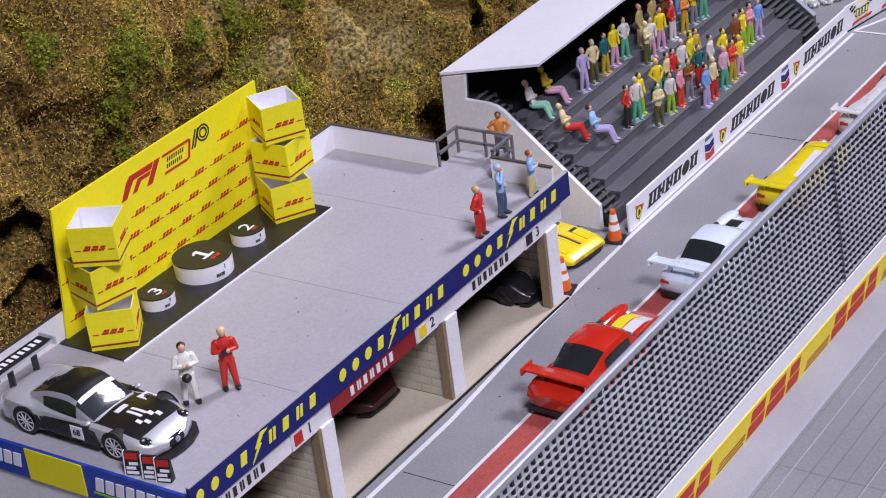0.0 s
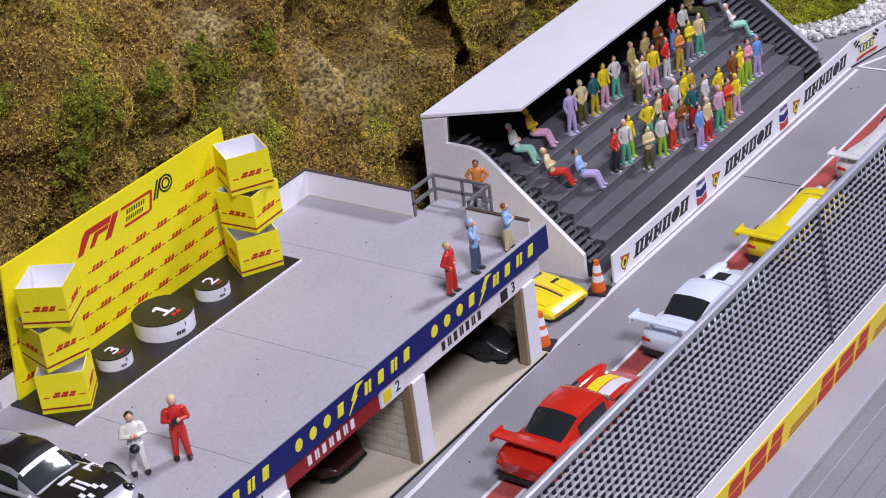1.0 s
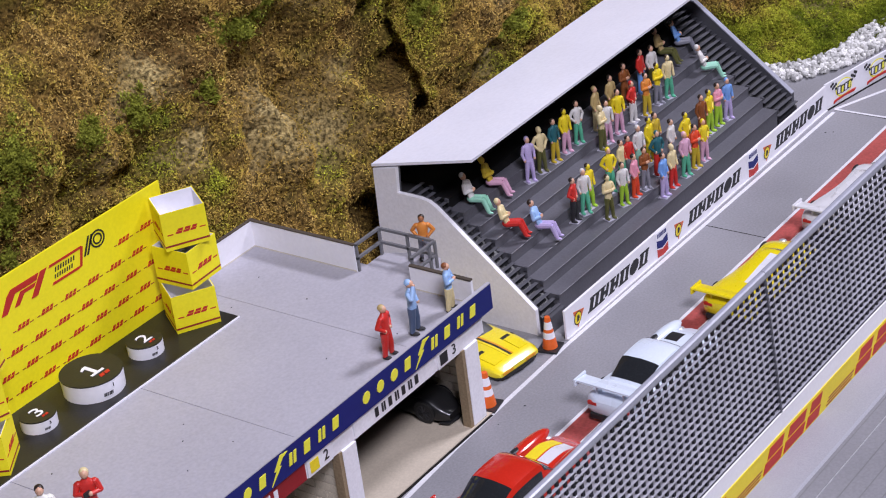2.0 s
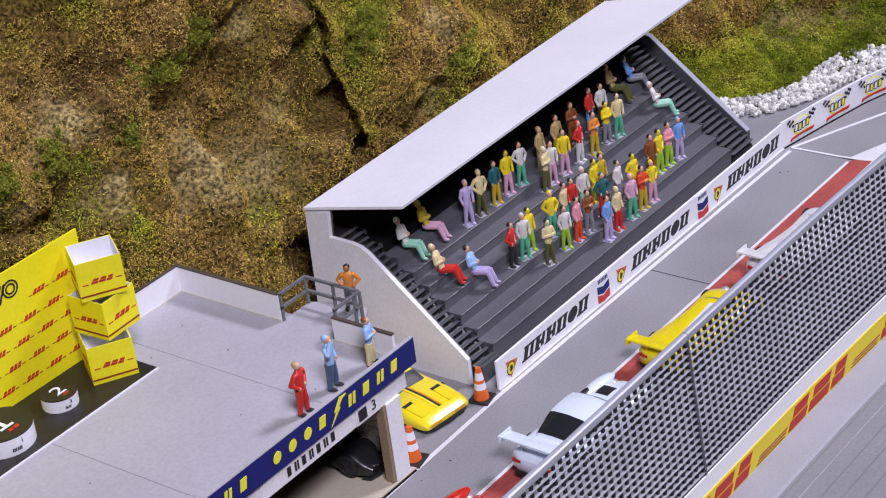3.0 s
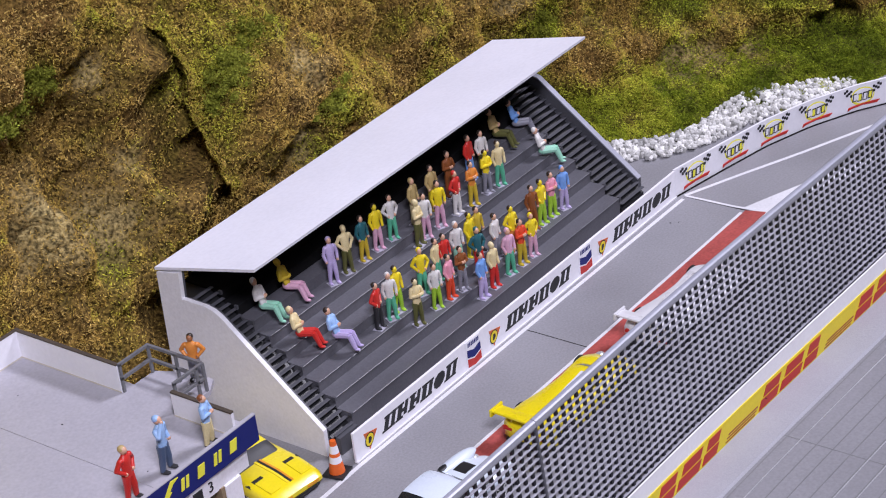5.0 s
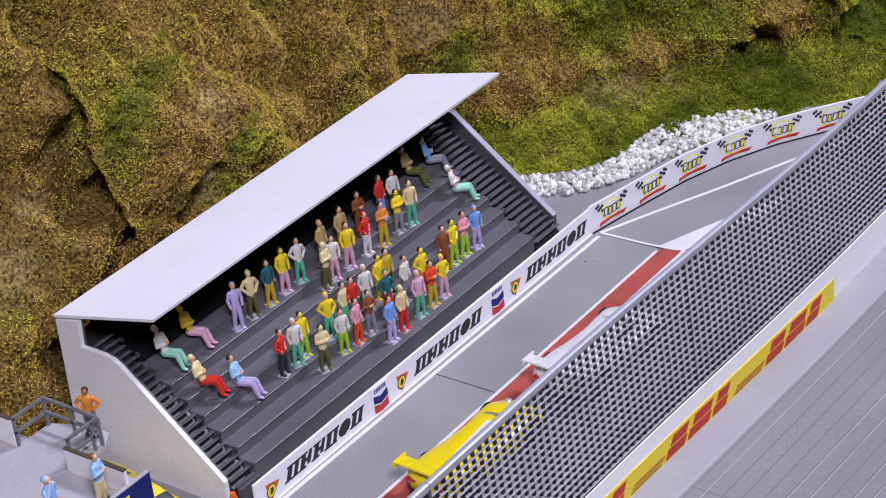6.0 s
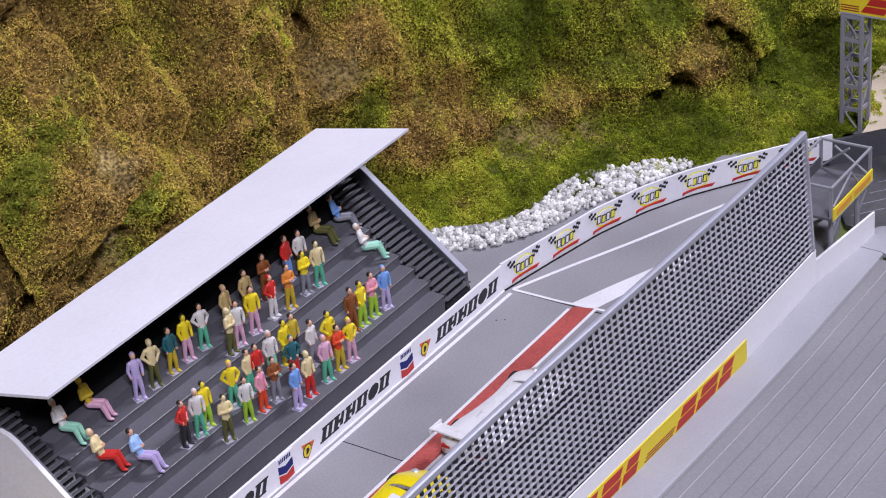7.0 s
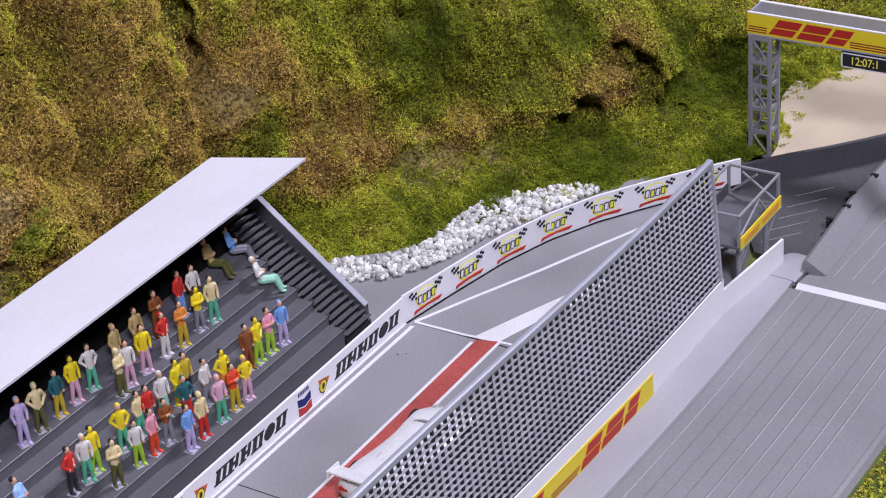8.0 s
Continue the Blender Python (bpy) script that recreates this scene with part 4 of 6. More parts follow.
def podium(x, y, r, h, num, rz, turn):
    ob = thing("podium_block", x, y, 55.75, rz, "round white podium block with black top marked %s" % num, "podium", "podium blocks")
    bm = rod(bmesh.new(), (0, 0, 0), (0, 0, h), r * 0.985, 40, r)
    part("drum", bm, WHITE, ob, "white drum", smooth=True)
    bm = rod(bmesh.new(), (0, 0, h), (0, 0, h + 0.5), r * 1.01, 40)
    part("top_disc", bm, MAT_BLACK, ob, "black top disc", smooth=True)
    flat = pose(0, 0, (h + 0.62) * MM, 0, 0, turn)
    if num == "1":
        bm = boxes((-0.9, 0.9, -3.2, 4.2, -0.1, 0.12), (-3.4, 3.4, -4.5, -3.2, -0.1, 0.12))
        prism(bm, [(-0.9, 4.2), (-0.9, 2.6), (-2.9, 2.0), (-2.9, 3.0)], "z", -0.1, 0.12)
        part("numeral", bm, WHITE, ob, "white slab-footed numeral").matrix_basis = flat
    else:
        text("numeral", num, r * 1.15, WHITE, ob, flat @ Matrix.Diagonal((1.35, 1, 1, 1)))
    part("disc_mark", slants_flat(r), RED_PRINT, ob, "small red mark").matrix_basis = flat
    bm = bmesh.new()
    for a0 in (-8, 2):
        for q in range(3):
            a1, a2 = radians(-90 + a0 + q * 3.0), radians(-90 + a0 + q * 3.0 + 2.4)
            ps = [Vector((math.cos(a) * (r + 0.12), math.sin(a) * (r + 0.12), z)) for a, z in ((a1, h * 0.25), (a2, h * 0.25), (a2 + 0.02, h * 0.45), (a1 + 0.02, h * 0.45))]
            bm.faces.new([bm.verts.new(p) for p in ps])
    bmesh.ops.solidify(bm, geom=bm.faces[:], thickness=0.1)
    part("drum_mark", bm, BLACK_PRINT, ob, "small black emblem bars")
    text("drum_numeral", num, h * 0.34, BLACK_PRINT, ob, Matrix.Rotation(radians(14), 4, "Z") @ pose(0, -(r + 0.15) * MM, h * 0.72 * MM, 90, 0, 0))
    return ob


def slants_flat(r):
    bm = bmesh.new()
    for i in range(2):
        a = r * (-0.16 + 0.22 * i)
        prism(bm, [(a, -r * 0.62), (a + r * 0.18, -r * 0.62), (a + r * 0.24, -r * 0.46), (a + r * 0.06, -r * 0.46)], "z", -0.1, 0.05)
    return bm


podium(-187.0, 101.8, 12.9, 7.7, "1", -18, 18)
podium(-156.3, 101.8, 7.7, 5.4, "2", -18, 18)
podium(-217.3, 102.3, 7.5, 5.2, "3", -18, 18)

# small place markers by the show car
for k, (x, y) in enumerate(((-318.5, 27.5), (-318.0, 19.5), (-317.5, 13.5))):
    ob = thing("place_marker", x, y, 54.85, -72, "small standing black place marker with white bars and red top", "sign", "place markers on the roof")
    part("card", prism(bmesh.new(), [(-1.7, 0), (1.7, 0), (0.5, 9.4), (-0.5, 9.4)], "x", -2.9, 2.9), BLACK_PRINT, ob)
    part("card_edge", prism(bmesh.new(), [(-1.9, 0), (1.9, 0), (0.6, 9.5), (-0.6, 9.5)], "x", -3.3, -2.9), WHITE, ob, "white edge")
    part("card_mark", prism(bmesh.new(), [(-1.04, 6.4), (-0.7, 9.0), (0.7, 9.0), (1.04, 6.4)], "x", -2.4, 2.4), RED_PRINT, ob, "red patch at the top")
    for b0, b1, z0 in ((-2.4, 2.4, 0.6), (-2.4, 1.4, 2.4), (-1.2, 2.4, 4.2)):
        part("card_bar", prism(bmesh.new(), [(-1.85 + z0 * 0.127, z0), (-1.7 + z0 * 0.127, z0 + 1.1), (1.7 - z0 * 0.127, z0 + 1.1), (1.85 - z0 * 0.127, z0)], "x", b0, b1), WHITE, ob, "white bar")

# ---- grandstand ----
GS = (126, 55, 0)
stand = thing("grandstand", *GS, label="covered model grandstand with white roof and dark grey tiers", category="grandstand")
SIDE = [(14.6, 0.02), (14.6, 13), (64, 55.5), (68, 57.8), (73, 58.8), (86, 59), (85, 72.0), (98.6, 69.4), (101, 0.02)]
part("side_wall", prism(bmesh.new(), SIDE, "x", -2.0, 0.2), WALL_WHITE, stand, "white painted outer side wall", at=GS)
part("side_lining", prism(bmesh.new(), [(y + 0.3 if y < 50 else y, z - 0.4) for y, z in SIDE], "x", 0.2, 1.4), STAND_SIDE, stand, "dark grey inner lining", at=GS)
SIDE_R = [(14.9, 0.02), (14.9, 12.5), (72, 58.2), (80, 60), (84, 62), (84, 72.5), (100, 70.5), (101, 0.02)]
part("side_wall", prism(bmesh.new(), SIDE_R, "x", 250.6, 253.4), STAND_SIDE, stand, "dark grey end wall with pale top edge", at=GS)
part("wall_edge", prism(bmesh.new(), [(14.9, 12.5), (72, 58.2), (80, 60), (80, 60.5), (71.8, 58.9), (14.7, 13.1)], "x", 250.4, 253.6), CAP_GREY, stand, "pale grey top edge of the end wall", at=GS)
# back walls black: the roof's shade as colour
part("back_wall", boxes((18, 251, 99, 101, 0.02, 69)), STAND_ROOF_SHADE, stand, "back wall, coloured black for the shade under the roof", at=GS)
part("back_wall", boxes((0.2, 18, 99, 101, 0.02, 56)), STAND_ROOF_SHADE, stand, "low back wall below an opening, coloured black for the shade", at=GS)
bm = bmesh.new()
loft(bm, [[Vector((3.5, 44.8, 79.8)), Vector((-2.2, 99, 70.4)), Vector((-2.2, 99, 71.8)), Vector((3.5, 44.6, 81.2))], [Vector((258.5, 46.0, 81.4)), Vector((254.8, 101.2, 71.8)), Vector((254.8, 101.2, 73.2)), Vector((258.5, 45.8, 82.8))]])
part("roof", bm, ROOF_WHITE, stand, "plain white sloping roof sheet", at=GS)
TY, TZ = 8.25, 5.4


def tier_y(k):
    return 12.5 + TY * k


def tier_z(k):
    return 13.0 + TZ * k


for k in range(9):
    y0, z0 = tier_y(k), tier_z(k)
    y1 = y0 + TY if k < 8 else 99
    bm = prism(bmesh.new(), [(y0, z0 - TZ if k else 0.02), (y0, z0 - 0.5), (y0 - 0.35, z0 - 0.4), (y0 - 0.35, z0 - 0.1), (y0 - 0.2, z0), (y1, z0), (y1, z0 - TZ if k else 0.02)], "x", 14.5, 229)
    # the two rearmost tiers take the roof's shade as their colour
    part("tier", bm, STAND_GREY if k < 7 else STAND_ROOF_SHADE, stand, "dark grey seating tier" if k < 7 else "rear step, coloured black for the shade under the roof", at=GS)
    for x in (14.2, 229.3):
        part("tier_cap", boxes((x - 0.5, x + 0.5, y0 - 0.6, y0 + 1.2, z0 - 1.4, z0 + 0.5)), STAND_SIDE, stand, "small worn grey cap at the tier's end", at=GS)
SY, SZ = 2.95, 2.02
for x0, x1 in ((1.45, 13.9), (229.7, 250.5)):
    for j in range(25):
        y0, z0 = 12.0 + SY * j, 9.4 + SZ * j
        bm = boxes((x0, x1, y0 - 0.9, y0 + 1.1, z0 - 0.45, z0), bevel=0.1)
        part("stair_tread", bm, STAND_SIDE, stand, "narrow dark grey stair slat", at=GS)
    part("stair_slab", prism(bmesh.new(), [(12, 0.02), (12, 6.4), (84, 55.8), (98.9, 55.8), (98.9, 0.02)], "x", x0, x1), BLACK, stand, "dark slab under the stairs", at=GS)
part("tread_block", boxes((2, 14, 9.4, 11.9, 0.02, 8.4)), STAND_SIDE, stand, "grey block at the foot of the stairs", at=GS)

# ---- advertising boards ----
AB = (131, 0.6, 0)
adboard = thing("advertising_board", *AB, label="long white advertising board with black lettering bars", category="advertising board")
for x0, x1 in ((0, 81), (81.15, 173.8), (173.95, 262)):
    part("board_panel", boxes((x0, x1, 0, 1.2, 0.02, 15.1), bevel=0.15), WHITE, adboard, "white board panel", at=AB)
for k, (a, b) in enumerate(((18.5, 72), (110.5, 163.5), (202, 256))):
    part("lettering", marks(bmesh.new(), even(a, b, 6, 0.92), 4.0, 10.9, 0, 0.42, 0.14, "bhhbob"), BLACK_PRINT, adboard, "bold black slanted bars of lettering", at=AB)
for x in (6, 97.4, 189):
    part("triangle_mark", prism(bmesh.new(), [(x + 0.4, 11.0), (x + 9.4, 9.0), (x + 3.4, 1.8)], "y", -0.12, 0), mat("orange_red_print", (0.62, 0.13, 0.03), 0.45, 0.08) if x == 6 else bpy.data.materials["orange_red_print"], adboard, "orange-red triangular mark", at=AB)
    ring = [(math.cos(2 * math.pi * i / 18), math.sin(2 * math.pi * i / 18)) for i in range(18)]
    disc = part("round_mark", prism(bmesh.new(), [(x + 3.7 + 3.0 * u + 0.5 * v, 6.6 + 3.3 * v) for u, v in ring], "y", -0.2, -0.12), BLACK_PRINT, adboard, "yellow round mark with black rim", at=AB)
    part("mark_field", prism(bmesh.new(), [(x + 3.7 + 2.5 * u + 0.4 * v, 6.6 + 2.8 * v) for u, v in ring], "y", -0.27, -0.2), YELLOW_PRINT, disc, "yellow field", at=AB)
    part("mark_core", prism(bmesh.new(), [(x + 2.6, 5.1), (x + 3.9, 5.1), (x + 5.0, 6.3), (x + 4.8, 7.9), (x + 3.2, 8.1)], "y", -0.33, -0.27), BLACK_PRINT, disc, "black core", at=AB)
for x in (80.6, 172.8):
    part("shield_panel", boxes((x - 0.6, x + 10.8, -0.3, 0, 0.6, 14.6)), WHITE, adboard, "raised white shield panel", at=AB)
    bm = prism(bmesh.new(), [(x, 6.6), (x + 5, 5.0), (x + 10, 6.6), (x + 10, 10.4), (x + 5, 8.8), (x, 10.4)], "y", -0.42, -0.3)
    part("shield_chevron", bm, NAVY, adboard, "navy chevron", at=AB)
    bm = prism(bmesh.new(), [(x, 1.6), (x + 5, 0.9), (x + 10, 1.6), (x + 10, 5.8), (x + 5, 4.2), (x, 5.8)], "y", -0.42, -0.3)
    part("shield_chevron", bm, RED_PRINT, adboard, "red chevron", at=AB)
    part("shield_caption", slants(bmesh.new(), even(x + 0.8, x + 9.4, 7, 0.6), 11.6, 13.6, -0.3, 0.1, 0.12), NAVY, adboard, "tiny navy bars of lettering", at=AB)
part("board_foot", boxes((0, 262, -0.7, 0, 0.02, 0.8)), LINE_WHITE, adboard, "white foot of the board", at=AB)

CURVE = [(262.2, 0.5), (296.8, -6.2), (331.4, -13.6), (362, -24), (389, -37.6), (415, -55.6), (438, -73), (456, -88)]


def curve_at(d):
    for a, b in zip(CURVE, CURVE[1:]):
        a, b = Vector(a), Vector(b)
        n = (b - a).length
        if d <= n:
            return a + (b - a) * d / n, (b - a).normalized()
        d -= n
    return Vector(CURVE[-1]), (b - a).normalized()


CB = (340, -20, 0)
curved = thing("curved_board", *CB, label="white board curving round the bend with round yellow emblems", category="advertising board")
bm = bmesh.new()
rings = []
total = sum((Vector(b) - Vector(a)).length for a, b in zip(CURVE, CURVE[1:]))
for i in range(40):
    p, d = curve_at(total * i / 39.001)
    n = Vector((-d.y, d.x))
    rings.append([Vector((*(p), 0.02)), Vector((*(p), 15.3)), Vector((*(p + n * 1.2), 15.3)), Vector((*(p + n * 1.2), 0.02))])
loft(bm, rings)
part("board_panel", bm, WHITE, curved, "bent white board", at=CB)
loft(b2 := bmesh.new(), [[r[0] + Vector((0, -0.9, 0)), r[0] + Vector((0, -0.9, 0.5)), r[0] + Vector((0, -0.1, 0.5)), r[0] + Vector((0, -0.1, 0))] for r in rings])
part("board_foot", b2, DARK_EDGE_AND_SHADE, curved, "dark joint at the foot of the board", at=CB)


def on_curve(d, pts, lift=0.12):
    """A flat printed shape of (along, up) on the curved board at distance d."""
    bm = bmesh.new()
    low, high = [], []
    for u, z in pts:
        p, t = curve_at(d + u)
        n = Vector((t.y, -t.x))
        low.append(bm.verts.new((*(p + n * 0.02), z)))
        high.append(bm.verts.new((*(p + n * (0.02 + lift)), z)))
    m = len(pts)
    bm.faces.new(high)
    for i in range(m):
        bm.faces.new((low[i], low[(i + 1) % m], high[(i + 1) % m], high[i]))
    return bm


for k in range(7):
    d = 16 + 30.2 * k
    emblem = part("emblem", on_curve(d, [(7.4 * math.cos(a), 8.3 + 5.2 * math.sin(a)) for a in [2 * math.pi * i / 14 for i in range(14)]]), LETTER_YELLOW, curved, "round yellow emblem with red ribbon", at=CB)
    part("emblem_field", on_curve(d, [(6.6 * math.cos(a), 8.5 + 4.3 * math.sin(a)) for a in [2 * math.pi * i / 14 for i in range(14)]], 0.26), WHITE, emblem, at=CB)
    part("ribbon", on_curve(d, [(-9.5, 1.6), (-7.4, 2.4), (0, 3.0), (8.6, 2.6), (10.5, 4.0), (7, 4.1), (0, 4.0), (-7, 3.5), (-9, 3.2)], 0.5), RED_PRINT, emblem, "red ribbon", at=CB)
    for i, (a, b) in enumerate(even(-6.4, 6.0, 4, 0.86)):
        q = (0.4, 0.0, 0.2, 0.5)[i]
        block = part("emblem_block", on_curve(d, [(a, 5.6 + q), (b, 5.6 + q), (b + 0.6, 10.2 + q), (a + 0.6, 10.2 + q)], 0.46), BLACK_PRINT, emblem, "black block", at=CB)
        part("block_core", on_curve(d, [(a + 0.55, 6.2 + q), (b - 0.5, 6.2 + q), (b + 0.05, 9.6 + q), (a + 1.1, 9.6 + q)], 0.56), LETTER_YELLOW if i % 2 else WHITE, block, "pale core", at=CB)
    for side in (-1, 1):
        flag = bmesh.new()
        for i in range(4):
            for j in range(3):
                if (i + j) % 2:
                    continue
                u, z = side * (6.4 + i * 1.35) - (1.3 if side < 0 else 0), 9.2 + j * 1.3 + i * 0.55
                t = on_curve(d, [(u, z), (u + 1.25, z + 0.15), (u + 1.25, z + 1.4), (u, z + 1.25)], 0.4)
                me = bpy.data.meshes.new("tmp")
                t.to_mesh(me)
                t.free()
                flag.from_mesh(me)
                bpy.data.meshes.remove(me)
        part("chequered_flag", flag, BLACK_PRINT, emblem, "black chequers", at=CB, kind="stuff")

# ---- trackside wall and mesh fence ----
TW = (0, -130.6, -6)
wall = thing("trackside_wall", *TW, label="low white wall with yellow and red advertising panel", category="wall")
for x0, x1 in ((-420, -180), (-179.8, 62), (62.2, 341)):
    part("wall_panel", bent(boxes((x0, x1, -131.4, -129.2, -7.5, 15.2), bevel=0.15)), BRIGHT_WHITE, wall, "white wall panel", at=TW)
part("wall_panel", prism(bmesh.new(), [(341.2, -131.2), (398, -137.4), (398.3, -136.2), (341.2, -129.8)], "z", -6.3, 8.6), BRIGHT_WHITE, wall, "low white end panel", at=TW)
part("advert_band", bent(boxes((-420, 265.5, -131.75, -131.4, -6.3, 6.8))), YELLOW_PRINT, wall, "yellow advertising band", at=TW)
bs = bmesh.new()
for k in range(7):
    x0 = 199.5 - 83.5 * k
    for a, b in ((0, 15), (17.5, 35), (37.5, 49)):
        bm = marks(bmesh.new(), [(x0 + a, x0 + b)], -4.0, 5.3, -131.75, 0.62, 0.2, "=")
        part("advert_shape", bent(bm), RED_PRINT, wall, "bold slanted red shape", at=TW)
    for dz in (0, 1.3, 2.6):
        box(bs, x0 - 27 + dz, x0 - 3 + dz, -131.85, -131.75, -4.0 + dz, -3.4 + dz)
part("advert_stripes", bent(bs), MAROON, wall, "thin dark red stripes", at=TW)

FN = (0, -130.2, 15)
fence = thing("mesh_fence", *FN, label="tall grey plastic mesh fence with pale top rail", category="fence")


FENCE_TOP = 77.6
PITCH = 4.55
LEAN = 4.5
for x0, x1 in ((-420, -195.7), (-195.3, -32.4), (-31.6, 145.3), (145.7, 339)):
    n = int(round((x1 - x0) / PITCH))
    panel = part("mesh_panel", bent(boxes((x0, x1, -130.9, -129.3, 15.2, 16.0)), LEAN), MESH_SHADED, fence, "panel of grey plastic mesh, coloured dark as in shade", at=FN)
    # uprights near black, the colour standing for their shaded faces
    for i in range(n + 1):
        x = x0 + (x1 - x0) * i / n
        part("upright_bar", bent(boxes((x - 0.66, x + 0.66, -130.6, -129.5, 16.0, FENCE_TOP - 1)), LEAN), MESH_SHADED, panel, at=FN)
    # level bars paler, as if their tops caught the light
    for j in range(20):
        z = 16.4 + (FENCE_TOP - 18.2) * j / 19
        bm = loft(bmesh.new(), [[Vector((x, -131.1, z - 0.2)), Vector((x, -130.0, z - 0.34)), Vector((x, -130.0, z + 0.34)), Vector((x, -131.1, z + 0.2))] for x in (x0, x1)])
        part("level_bar", bent(bm, LEAN), MESH_GREY, panel, "level bar of the same mesh, coloured paler as if lit from above", at=FN)
    bm = bmesh.new()
    loft(bm, [[Vector((x, -131.6, FENCE_TOP - 1)), Vector((x, -128.9, FENCE_TOP - 1)), Vector((x, -128.9, FENCE_TOP + 1.1)), Vector((x, -129.6, FENCE_TOP + 1.5)), Vector((x, -130.9, FENCE_TOP + 1.5)), Vector((x, -131.6, FENCE_TOP + 1.1))] for x in (x0 - 0.2, x1 + 0.2)])
    part("top_rail", bent(bm, LEAN), CAP_GREY, fence, "pale grey top rail", at=FN)
for x in (-32,):
    part("fence_post", bent(boxes((x - 0.5, x + 0.5, -131.4, -128.6, 15.2, FENCE_TOP + 0.4)), LEAN), POST_GREY, fence, "dark grey fence post", at=FN)
part("fence_post", bent(boxes((338.2, 339.8, -131.5, -128.4, 15.2, 78.5)), LEAN), MESH_GREY, fence, "dark grey end post", at=FN)
part("rear_rail", rod(bmesh.new(), (285, -125, 56), (333, -123, 78), 0.8), RAIL_GREY, fence, "slanting rail behind the fence", at=FN)
part("rear_rail", rod(bmesh.new(), (300, -126, 52), (306, -126, 68.5), 0.7), RAIL_GREY, fence, "short prop behind the fence", at=FN)

# marshal's lookout
MK = (372, -120, 0)
look_out = thing("marshal_lookout", *MK, label="grey open-framed marshal lookout on legs with yellow sign", category="lookout")
X0, X1, Y0, Y1, ZD = 353, 401, -134, -106, 26.5
part("deck", boxes((X0, X1, Y0, Y1, ZD - 1.5, ZD), bevel=0.15), STAND_GREY, look_out, "dark grey deck", at=MK)
part("deck_wall", boxes((X0, X1, Y1 - 0.8, Y1, ZD, ZD + 6)), STAND_SIDE, look_out, at=MK)
for x, y in ((X0 + 0.7, Y0 + 0.7), (X1 - 0.7, Y0 + 0.7), (X0 + 0.7, Y1 - 0.7), (X1 - 0.7, Y1 - 0.7)):
    part("rail_post", boxes((x - 0.7, x + 0.7, y - 0.7, y + 0.7, ZD, ZD + 16.5)), TOWER_GREY, look_out, at=MK)
for x in (X0 + 8, X1 - 8):
    for y in (Y0 + 4, Y1 - 4):
        part("leg", rod(bmesh.new(), (x, y, 0.02), (x, y, ZD - 1.5), 1.4, 8), TOWER_GREY, look_out, "grey leg", at=MK)
        part("brace", rod(bmesh.new(), (x, y, 9), (x + 7, Y0 + 0.9 if y < -120 else Y1 - 0.9, ZD - 1.5), 0.8, 6), TOWER_GREY, look_out, "slanting brace", at=MK)
for a, b in (((X0, Y0 + 0.7), (X1, Y0 + 0.7)), ((X1 - 0.7, Y0), (X1 - 0.7, Y1)), ((X0, Y1 - 0.7), (X1, Y1 - 0.7)), ((X0 + 0.7, Y0), (X0 + 0.7, Y1))):
    part("hand_rail", rod(bmesh.new(), (*a, ZD + 16.5), (*b, ZD + 16.5), 0.8, 6), TOWER_GREY, look_out, at=MK)
xm = (X0 + X1) / 2
for a, b in (((X0 + 3, Y0 + 0.7, ZD + 5), (xm, Y0 + 0.7, ZD + 14.3)), ((xm + 8, Y0 + 0.7, ZD + 5), (xm, Y0 + 0.7, ZD + 14.3)), ((X1 - 0.7, Y0 + 1, ZD + 1), (X1 - 0.7, Y1 - 8, ZD + 14)), ((X1 - 0.7, Y1 - 1, ZD + 1), (X1 - 0.7, Y0 + 12, ZD + 14))):
    part("truss_bar", rod(bmesh.new(), a, b, 0.65, 6), TOWER_GREY, look_out, at=MK)
sign = part("sign", boxes((X0 + 1, X1 - 0.5, Y0 - 0.8, Y0, ZD - 1.2, ZD + 5)), YELLOW_PRINT, look_out, "orange-yellow sign with pale frame", at=MK)
part("sign_bars", boxes((X0 + 4, X0 + 21, Y0 - 1.0, Y0 - 0.8, ZD + 0.4, ZD + 3.6), (X0 + 25, X1 - 4, Y0 - 1.0, Y0 - 0.8, ZD + 0.4, ZD + 3.6)), mat("orange_print", (0.78, 0.36, 0.03), 0.45, 0.08), sign, "orange bars", at=MK)
part("sign_frame", boxes((X0, X1, Y0 - 0.9, Y0, ZD - 2.0, ZD - 1.2)), TOWER_GREY, sign, "grey lower frame", at=MK)

# ---- start gantry ----
GA = (507, -160, -6)
gantry = thing("start_gantry", *GA, label="grey lattice start gantry with yellow and red cross beam", category="gantry")


